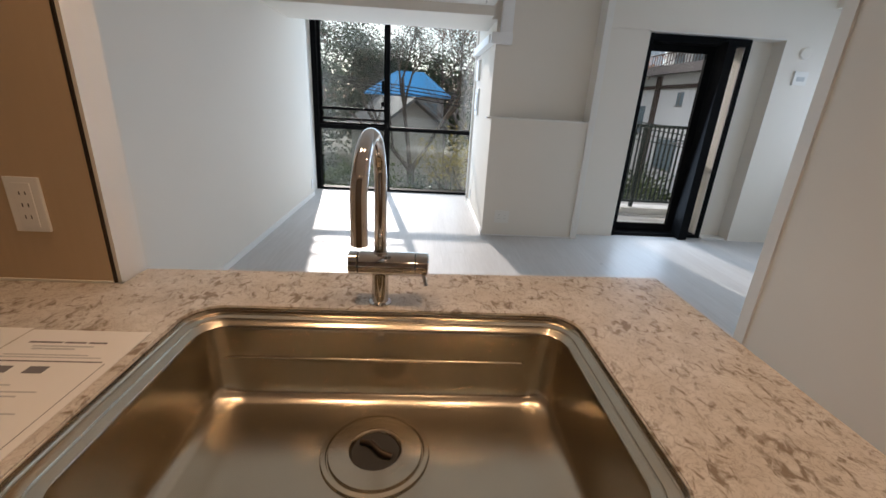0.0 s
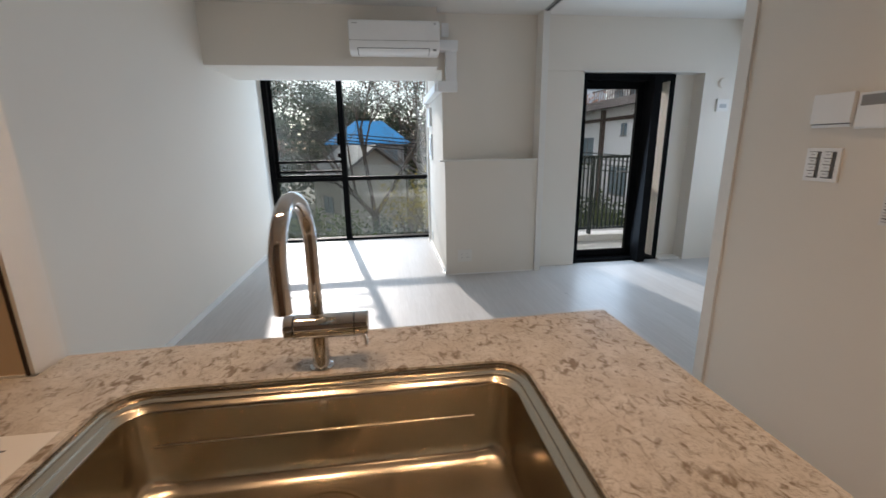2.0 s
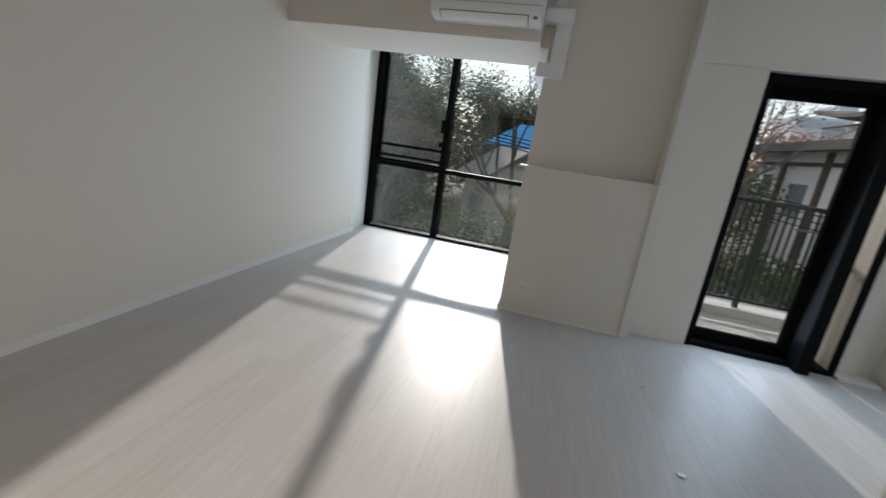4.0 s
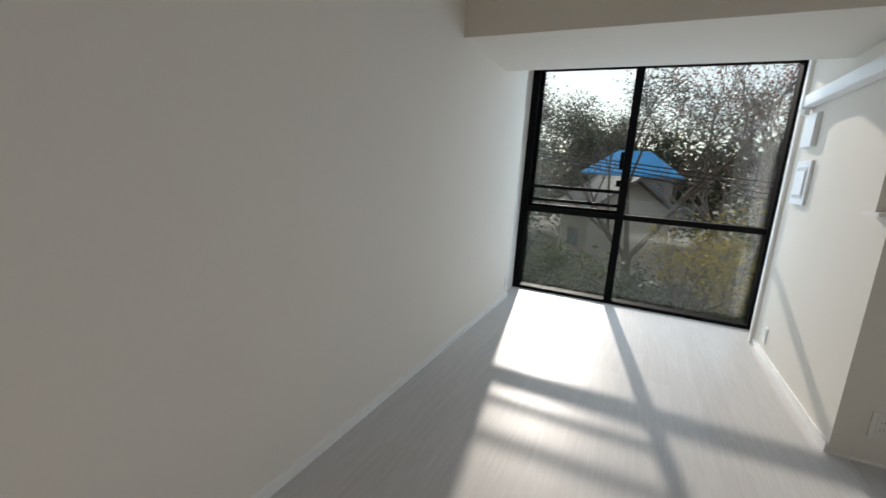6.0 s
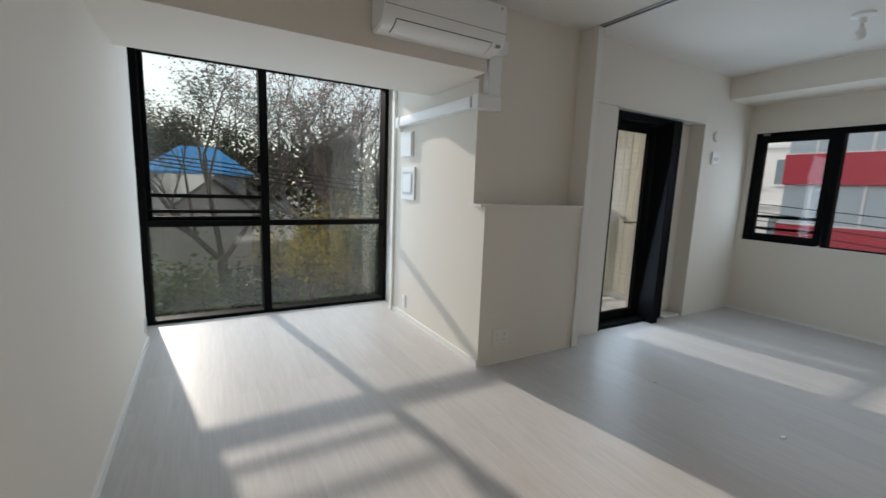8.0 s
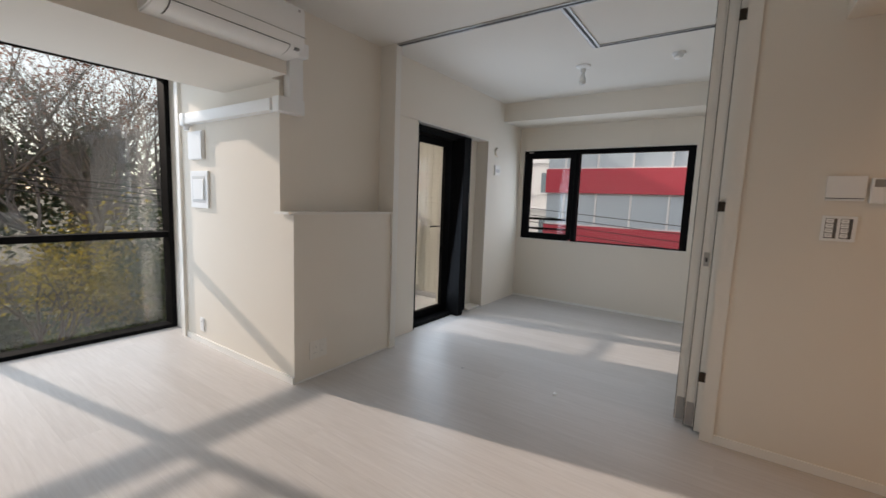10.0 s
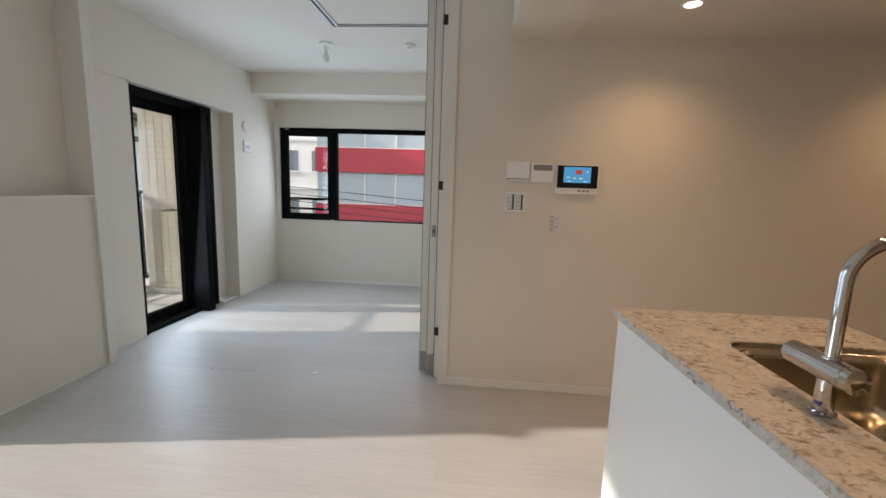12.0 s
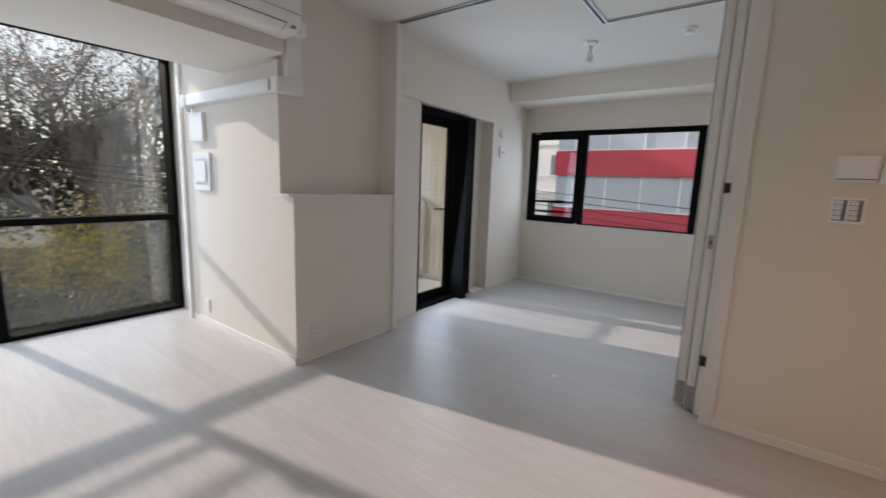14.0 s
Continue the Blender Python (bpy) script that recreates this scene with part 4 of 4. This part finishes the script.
def bush(name, at, rx, ry, rz, count, size, leaf, seed, label, bark=None):
    rng = random.Random(seed)
    t = thing(name, at, label, "shrub")
    verts, faces = [], []
    blobs = [(Vector((rng.uniform(-rx, rx) * 0.75, rng.uniform(-ry, ry) * 0.75, rz * rng.uniform(0.35, 1.5))), rng.uniform(0.25, 0.5)) for _ in range(16)]
    for _ in range(count):
        c0, k = rng.choice(blobs)
        c = Vector(at) + c0 + Vector((rng.gauss(0, rx * k * 0.5), rng.gauss(0, ry * k * 0.5), rng.gauss(0, rz * k * 0.5)))
        u = Vector((rng.uniform(-1, 1), rng.uniform(-1, 1), rng.uniform(-0.7, 0.7))).normalized()
        w = u.cross(Vector((rng.uniform(-1, 1), rng.uniform(-1, 1), rng.uniform(-1, 1)))).normalized()
        s = size * rng.uniform(0.6, 1.3)
        n = len(verts)
        verts += [c - u * s, c + w * s * 0.55, c + u * s, c - w * s * 0.55]
        faces.append((n, n + 1, n + 2, n + 3))
    me = bpy.data.meshes.new("foliage")
    me.from_pydata(verts, [], faces)
    me.materials.append(leaf)
    ob = new("foliage", me)
    ob.parent, ob.matrix_parent_inverse = t, t.matrix_basis.inverted()
    bm = bmesh.new()
    for c0, _ in blobs:
        p = Vector(at)
        tube(bm, [p, p + c0 * 0.5 + Vector((0.05, 0.0, 0.1)), p + c0], [0.03, 0.02, 0.008], 5)
    part("stems", bm, M_BARK, t)


tree((1.06, 18.2, GZ), 10.5, 4, M_BARK, M_DRY, 1, 0.05, 4, "bare forked tree with a few dry leaves", first=0.272, r=0.17,
     limbs=((-0.09, 0.05, 1.0, 0.36), (0.55, -0.1, 0.85, 0.36), (-0.75, 0.1, 0.8, 0.33)), bend=0.22)
tree((-3.6, 15, GZ), 8.5, 11, M_BARK_PALE, M_DRY, 4, 0.06, 4, "pale tree with hanging dry leaves", first=0.35)
tree((4.4, 18, GZ), 9.5, 23, M_BARK_PALE, M_DRY, 1, 0.045, 4, "thin bare tree with a few dry leaves", first=0.3)
tree((7.2, 27, GZ), 14, 31, M_BARK_PALE, M_RUSSET, 2, 0.08, 5, "tall winter tree with russet leaves", first=0.28)
tree((9.6, 23, GZ), 10, 41, M_BARK_PALE, M_DRY, 1, 0.06, 5, "tall bare winter tree", "background trees", first=0.3)
tree((-8.5, 36, GZ), 14.5, 43, M_BARK, M_EVER, 60, 0.11, 3, "dense dark evergreen tree", "evergreen trees", first=0.3)
tree((-1.4, 40, GZ), 12.4, 47, M_BARK, M_EVER, 60, 0.11, 3, "dense dark evergreen tree", "evergreen trees", first=0.3)
tree((3.2, 40, GZ), 14.6, 53, M_BARK, M_EVER, 55, 0.11, 3, "dense dark evergreen tree", "evergreen trees", first=0.3)
tree((10.5, 44, GZ), 11.5, 59, M_BARK, M_EVER, 50, 0.11, 3, "dense dark evergreen tree", "evergreen trees", first=0.3)
tree((-14, 30, GZ), 13, 61, M_BARK, M_EVER, 55, 0.11, 3, "dense dark evergreen tree", "evergreen trees", first=0.3)
tree((18.0, 34, GZ), 9.8, 67, M_BARK, M_ORANGE, 26, 0.14, 3, "autumn tree with russet leaves", first=0.3)
tree((2.25, 11.0, GZ), 5.3, 71, M_BARK, M_YELLOW, 7, 0.04, 3, "yellowing garden tree close to the window", first=0.42, spread=0.1, r=0.06)
tree((-5.4, 20.5, GZ), 9.2, 89, M_BARK, M_EVER, 60, 0.085, 3, "dense dark evergreen tree", "evergreen trees", first=0.22)
tree((-8.2, 26.0, GZ), 12.0, 97, M_BARK, M_EVER, 60, 0.1, 3, "dense dark evergreen tree", "evergreen trees", first=0.22)
for at, h, sd in (((5.6, 22, GZ), 11.5, 103), ((8.6, 19, GZ), 11, 107), ((9.5, 31, GZ), 15, 113)):
    tree(at, h, sd, M_BARK_PALE, M_DRY, 2, 0.05, 4, "bare winter tree with fine grey twigs", "bare winter trees", first=0.25)
bush("shrub", (-1.6, 13, GZ), 1.8, 1.2, 1.5, 3500, 0.08, M_GREEN, 5, "green garden shrub below the window")
bush("shrub", (3.6, 14, GZ), 1.6, 1.2, 1.4, 3000, 0.08, M_GREEN, 6, "green garden shrub below the window")
bush("shrub", (6.5, 19, GZ), 2.2, 1.6, 2.2, 4000, 0.1, M_GREEN, 7, "tall green hedge shrub")
bush("shrub", (-0.9, 14, GZ), 1.7, 1.0, 2.2, 7000, 0.08, M_GREEN, 15, "dark green garden shrub below the window")
bush("shrub", (1.9, 16, GZ), 1.6, 0.9, 1.7, 5000, 0.08, M_EVER, 16, "green garden shrub below the window")
bush("shrub", (-5.2, 23, GZ), 2.6, 1.6, 2.8, 9000, 0.1, M_EVER, 8, "dark leafy garden shrub")
tree((9.3, 21, GZ), 7.0, 83, M_BARK, M_GREEN, 22, 0.09, 3, "small green garden tree before the white house", first=0.3)
bush("shrub", (4.9, 18.5, GZ), 1.7, 1.0, 2.3, 8000, 0.07, M_YELLOW, 31, "golden autumn shrub below the window")
bush("shrub", (7.4, 24.0, GZ), 2.0, 1.2, 2.8, 8000, 0.09, M_EVER, 32, "tall dark evergreen shrub")
bush("shrub", (6.6, 11.5, GZ), 1.6, 1.3, 1.9, 7000, 0.07, M_EVER, 21, "dark green shrub below the balcony")
bush("shrub", (8.6, 14.5, GZ), 1.8, 1.6, 2.1, 8000, 0.08, M_GREEN, 22, "green shrub below the balcony")
bush("shrub", (9.6, 18.0, GZ), 1.6, 1.8, 2.0, 7000, 0.08, M_EVER, 23, "dark green shrub below the balcony")
bush("hedge", (1.0, 48, GZ), 26, 3, 6.5, 24000, 0.28, M_EVER, 9, "dark wood behind the houses")


def house(at, w, d, h, roof_h, wall_m, roof_m, label, windows=(), turn=0.0, over=0.5):
    """A gabled house; windows: (x along the front, sill height, width, height)."""
    o = thing("house", at, label, "house")
    o.matrix_basis = Matrix.Translation(at) @ Matrix.Rotation(radians(turn), 4, "Z")
    m = Matrix.Translation(at) @ Matrix.Rotation(radians(turn), 4, "Z")

    def put(name, bm, mat, parent):
        bm.transform(m)
        ob = part(name, bm, mat, parent)
        return ob

    bm = bmesh.new()
    prof = [(-d / 2, 0), (d / 2, 0), (d / 2, h), (0, h + roof_h), (-d / 2, h)]
    extrude_profile(bm, prof, -w / 2, w / 2)
    wl = put("wall", bm, wall_m, o)
    s = roof_h / (d / 2)
    for sg in (-1, 1):
        y1 = sg * (d / 2 + over)
        z1 = h - over * s
        pts = [(0, h + roof_h + 0.02), (y1, z1 + 0.02), (y1, z1 + 0.2), (0, h + roof_h + 0.2)]
        put("roof", extrude_profile(bmesh.new(), pts, -w / 2 - over, w / 2 + over), roof_m, o)
    for x, z, ww, hh in windows:
        wn = put("window", box(x - ww / 2, x + ww / 2, -d / 2 - 0.03, -d / 2 + 0.02, z, z + hh), M_WINGLASS, o)
        for b in ((x - ww / 2 - 0.06, x - ww / 2, z - 0.06, z + hh + 0.06), (x + ww / 2, x + ww / 2 + 0.06, z - 0.06, z + hh + 0.06),
                  (x - 0.03, x + 0.03, z, z + hh), (x - ww / 2, x + ww / 2, z - 0.06, z), (x - ww / 2, x + ww / 2, z + hh, z + hh + 0.06)):
            put("frame", box(b[0], b[1], -d / 2 - 0.06, -d / 2 - 0.031, b[2], b[3]), M_GREY, wn)
    return o


def hip_house(at, w, d, h, roof_h, wall_m, roof_m, label, windows, over=0.45):
    """A house under a hipped roof with a short ridge."""
    o = thing("house", at, label, "house")
    x, y, z = at
    part("wall", box(x - w / 2, x + w / 2, y - d / 2, y + d / 2, z, z + h), wall_m, o)
    bm = bmesh.new()
    rings = []
    for hw, hd, zz in ((w / 2 + over, d / 2 + over, h), (w / 2 + over, d / 2 + over, h + 0.12), (w * 0.2, 0.05, h + roof_h)):
        rings.append([bm.verts.new((x + sx * hw, y + sy * hd, z + zz)) for sx, sy in ((-1, -1), (1, -1), (1, 1), (-1, 1))])
    for A, B in zip(rings, rings[1:]):
        for k in range(4):
            bm.faces.new((A[k], A[(k + 1) % 4], B[(k + 1) % 4], B[k]))
    bm.faces.new(rings[0][::-1])
    bm.faces.new(rings[-1])
    part("roof", bm, roof_m, o)
    for cx, sill, ww, hh in windows:
        wn = part("window", box(x + cx - ww / 2, x + cx + ww / 2, y - d / 2 - 0.03, y - d / 2 + 0.02, z + sill, z + sill + hh), M_WINGLASS, o)
        part("frame", box(x + cx - 0.03, x + cx + 0.03, y - d / 2 - 0.06, y - d / 2 - 0.031, z + sill, z + sill + hh), M_GREY, wn)


def villa():
    """A white house whose long side faces west, under a dark balcony eave and an upper storey with arched windows."""
    x, y0, y1 = 11.7, 11.0, 24.2
    o = thing("house", (x, (y0 + y1) / 2, GZ), "large white house with dark brown eaves and arched windows", "house")
    part("wall", box(x, x + 8, y0, y1, GZ, 2.86), M_WHITE_RENDER, o)
    part("eave", box(x - 0.75, x + 8.3, y0 - 0.4, y1 + 0.7, 2.86, 3.02, bev=0.03), M_ROOF_BROWN, o, "dark brown eave")
    part("fascia", box(x - 0.8, x - 0.7505, y0 - 0.4, y1 + 0.7, 2.78, 3.1), M_ROOF_BROWN, o)
    for y in (12.6, 15.6, 18.7, 21.6):
        part("post", box(x - 0.16, x - 0.001, y - 0.1, y + 0.1, GZ, 2.8), M_POST, o, "dark brown timber post")
    part("beam", box(x - 0.12, x - 0.001, y0, y1, 2.3, 2.44), M_POST, o)
    for y, z, w, h in ((17.0, 1.65, 0.42, 0.5), (13.9, 1.3, 1.1, 0.9), (20.2, 0.4, 1.2, 1.2), (22.9, 1.0, 0.9, 0.9), (17.2, -0.9, 1.4, 1.2), (13.9, -1.2, 1.4, 1.2)):
        wn = part("window", box(x - 0.02, x + 0.02, y - w / 2, y + w / 2, z, z + h), M_WINGLASS, o)
        part("frame", box(x - 0.05, x - 0.021, y - w / 2 - 0.05, y + w / 2 + 0.05, z - 0.06, z), M_GREY, wn)
        part("frame", box(x - 0.05, x - 0.021, y - 0.02, y + 0.02, z, z + h), M_GREY, wn)
    # upper storey with arches, and a curved roof with upturned ends
    xu, u0, u1 = 13.3, 12.0, 21.7
    part("upper_wall", box(xu, xu + 6, u0, u1, 3.02, 4.2), M_WHITE_RENDER, o)
    for k in range(6):
        y = 13.2 + k * 1.45
        bm = bmesh.new()
        outline = [(y - 0.42, 3.1), (y + 0.42, 3.1)] + [(y + 0.42 * math.cos(a), 3.62 + 0.42 * math.sin(a)) for a in (math.pi * i / 10 for i in range(11))]
        extrude_profile(bm, outline, xu - 0.03, xu + 0.02)
        part("arched_window", bm, M_WINGLASS, o)
    n = 16
    bm = bmesh.new()
    rows = []
    for i in range(n + 1):
        k = i / n
        y = u0 - 0.8 + (u1 - u0 + 1.7) * k
        lift = 0.42 * (2 * abs(k - 0.5)) ** 3
        rows.append([bm.verts.new(p) for p in ((xu - 0.9, y, 4.16 + lift), (xu - 0.9, y, 4.3 + lift), (xu + 1.2, y, 4.75 + lift * 0.4), (xu + 3, y, 5.5), (xu + 3, y, 4.3))])
    for R0, R1 in zip(rows, rows[1:]):
        for k in range(5):
            bm.faces.new((R0[k], R0[(k + 1) % 5], R1[(k + 1) % 5], R1[k]))
    bm.faces.new(rows[0])
    bm.faces.new(rows[-1][::-1])
    part("roof", bm, M_ROOF_BROWN, o)
    bal_y0, bal_y1 = 14.0, 19.2
    part("balcony_rail", box(x - 0.45, x - 0.41, bal_y0, bal_y1, 3.58, 3.63), M_POST, o)
    bar_mesh = mesh_of("balcony_bar", box(-0.012, 0.012, -0.012, 0.012, 3.02, 3.58), M_POST)
    for k in range(26):
        ob = new("balcony_bar", bar_mesh)
        ob.parent, ob.matrix_parent_inverse = o, o.matrix_basis.inverted()
        ob.location = (x - 0.43, bal_y0 + 0.1 + k * 0.195, 0)


def tower(at, w, d, top, label):
    x, y = at
    o = thing("apartment_tower", (x, y, GZ), label, "building")
    part("wall", box(x, x + w, y, y + d, GZ, top), M_HAZE, o)
    z = GZ + 1.2
    while z < top - 1.5:
        part("window_band", box(x + 0.3, x + w - 0.3, y - 0.05, y + 0.02, z, z + 1.3), M_HAZEGLASS, o)
        z += 2.9


hip_house((0.35, 33.4, GZ), 5.0, 5.6, 6.0, 1.75, M_GREY_RENDER, M_TARP, "grey house with a bright blue hipped roof", [(-1.3, 4.6, 1.3, 1.0), (1.4, 4.6, 1.3, 1.0)])
house((-0.23, 27.3, GZ), 4.4, 4.4, 4.2, 1.55, M_CREAM, M_ROOF, "cream gabled house with a grey tiled roof", [(0.3, 1.9, 1.5, 1.0), (0.3, 0.4, 1.5, 0.9)], -62)
villa()
tower((37.0, 80), 6.5, 8, 12.8, "distant apartment tower coloured blue-grey for haze")
tower((43.8, 84), 2.6, 6, 15.6, "distant slim apartment tower")
wall_g = wall("garden_wall", "low pale garden wall", (-9, 2.0, 18.0, 18.2, GZ, GZ + 1.0), mat=M_CONC, category="garden wall")


def block(name, x, y0, y1, top, label, wall_m, bands, glass_m, step):
    """A facade that faces west: bands of (z0, z1, material) and window strips between them."""
    o = thing(name, (x, (y0 + y1) / 2, GZ), label, "building")
    part("wall", box(x + 0.1, x + 9, y0, y1, GZ, top), wall_m, o)
    for z0, z1 in bands:
        part("panel_band", box(x - 0.12, x + 0.098, y0, y1, z0, z1, bev=0.02), M_RED, o, "red facade band")
    zs = sorted([GZ + 0.2] + [z for b in bands for z in b] + [top])
    for z0, z1 in zip(zs[0::2], zs[1::2]):
        y = y0
        i = 0
        while y + step * 0.5 < y1:
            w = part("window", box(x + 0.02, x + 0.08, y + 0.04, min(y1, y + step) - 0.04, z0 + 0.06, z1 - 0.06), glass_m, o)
            part("frame", box(x - 0.03, x + 0.085, y - 0.035, y + 0.035, z0, z1), M_PALE, w)
            y += step
        part("sill", box(x - 0.05, x + 0.09, y0, y1, z0, z0 + 0.05), M_PALE, o)
    return o


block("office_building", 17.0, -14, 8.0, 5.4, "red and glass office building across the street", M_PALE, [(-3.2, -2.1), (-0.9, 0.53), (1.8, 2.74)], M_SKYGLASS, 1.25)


def apartments(x, y0, y1, top, label):
    o = thing("apartment_building", (x, (y0 + y1) / 2, GZ), label, "building")
    part("wall", box(x, x + 8, y0, y1, GZ, top), M_WHITE_RENDER, o)
    for f in range(4):
        z = GZ + 1.0 + f * 2.75
        y = y0 + 0.5
        while y < y1 - 1.2:
            w = part("window", box(x - 0.02, x + 0.03, y, y + 0.95, z, z + 1.15), M_WINGLASS, o)
            part("frame", box(x - 0.06, x - 0.021, y + 0.45, y + 0.5, z, z + 1.15), M_GREY, w)
            part("sill", box(x - 0.12, x + 0.01, y - 0.08, y + 1.03, z - 0.08, z), M_PALE, w)
            y += 1.75
        part("floor_line", box(x - 0.1, x + 0.01, y0, y1, z + 1.7, z + 1.82), M_PALE, o)


apartments(24.0, 9.6, 30.0, 7.0, "white apartment building with small windows")


def wires(pts, label, r):
    for i, (a, b, sag) in enumerate(pts):
        a, b = Vector(a), Vector(b)
        line = [a.lerp(b, k / 16) - Vector((0, 0, sag * 4 * (k / 16) * (1 - k / 16))) for k in range(17)]
        bm = bmesh.new()
        tube(bm, line, r, 5)
        tagged(part("power_cable", bm, M_WIRE), label, "cable", "overhead cables")


wires([((-12, 13, 2.98 + 0.04 * i), (26, 13, -0.23 - 0.355 * i), 0.25) for i in range(4)], "black overhead cable before the trees", 0.016)
wires([((13.5, 24, 2.6 - 0.22 * i), (13.5, -20, -0.4 - 0.22 * i), 0.3) for i in range(4)], "black overhead cable across the street", 0.012)

# balcony
bal = thing("balcony", (4.2, 4.9, 0), "narrow concrete balcony with a dark metal railing", "balcony", kind="structure")
part("slab", box(3.2, 6.1, 4.44, 5.5, -0.22, 0.0), M_CONC, bal)
part("kerb", box(3.2, 5.6, 5.205, 5.46, 0.0, 0.085, bev=0.01), M_CONC, bal)
part("wall_skirting", box(4.935, 4.958, 4.63, 5.2, 0.0, 0.065, bev=0.005), M_CONC, bal)
o = thing("railing", (4.1, 5.3, 0.085), "dark green metal balcony railing with upright bars", "railing")
part("top_rail", box(3.2, 5.56, 5.275, 5.325, 1.13, 1.17, bev=0.006), M_RAIL, o)
part("bottom_rail", box(3.2, 5.56, 5.285, 5.315, 0.15, 0.18), M_RAIL, o)
bar = mesh_of("bar", box(-0.009, 0.009, -0.009, 0.009, 0.18, 1.13), M_RAIL)
for i in range(37):
    ob = new("bar", bar)
    ob.parent, ob.matrix_parent_inverse = o, o.matrix_basis.inverted()
    ob.location = (3.24 + i * 0.062, 5.3, 0)
for x in (3.3, 4.42, 5.5):
    part("post", box(x - 0.022, x + 0.022, 5.278, 5.322, 0.085, 1.13), M_RAIL, o)
tw = wall("wall_tiled", "cream tiled side wall of the balcony", (4.965, 6.1, 4.63, 5.2, 0.0, 2.75), mat=M_GROUT)
wall("wall_tiled_root", "plain wall behind the door reveal", (4.9, 6.1, 4.45, 4.63, 0.0, 2.75), mat=M_TRIM)
tile = mesh_of("tile", box(-0.006, 0.0, -0.0455, 0.0455, -0.0305, 0.0305, bev=0.0025, seg=1), M_TILE)
for j in range(6):
    for k in range(43):
        ob = new("tile", tile)
        ob.parent = tw
        ob.location = (4.965 - (0.0015 if (j * 7 + k * 3) % 5 == 0 else 0.0), 4.68 + j * 0.0945, 0.1 + k * 0.0635)

# ---- floor planks ----
PW, PL, GAP = 0.152, 1.818, 0.00015


def plank_mesh(length):
    bm = bmesh.new()
    bx(bm, 0.0, PW - GAP, 0.0, length - GAP, -0.012, 0.0)
    top = [e for e in bm.edges if all(v.co.z > -0.001 for v in e.verts)]
    bmesh.ops.bevel(bm, geom=top, offset=0.00025, segments=1, affect="EDGES")
    return mesh_of("plank", bm, M_PLANK)


meshes = {}
rng = random.Random(12)
x = 0.0
while x < XE:
    y = YS - rng.choice((0.0, 0.45, 0.9, 1.35))
    while y < YW:
        y0, y1 = max(y, YS), min(y + PL, 5.93 if x < 2.25 else 4.3)
        if y1 - y0 > 0.05:
            key = round(y1 - y0, 3)
            if key not in meshes:
                meshes[key] = plank_mesh(key)
            ob = new("plank", meshes[key])
            ob.parent = floor
            ob.location = (x, y0, 0)
        y += PL
    x += PW
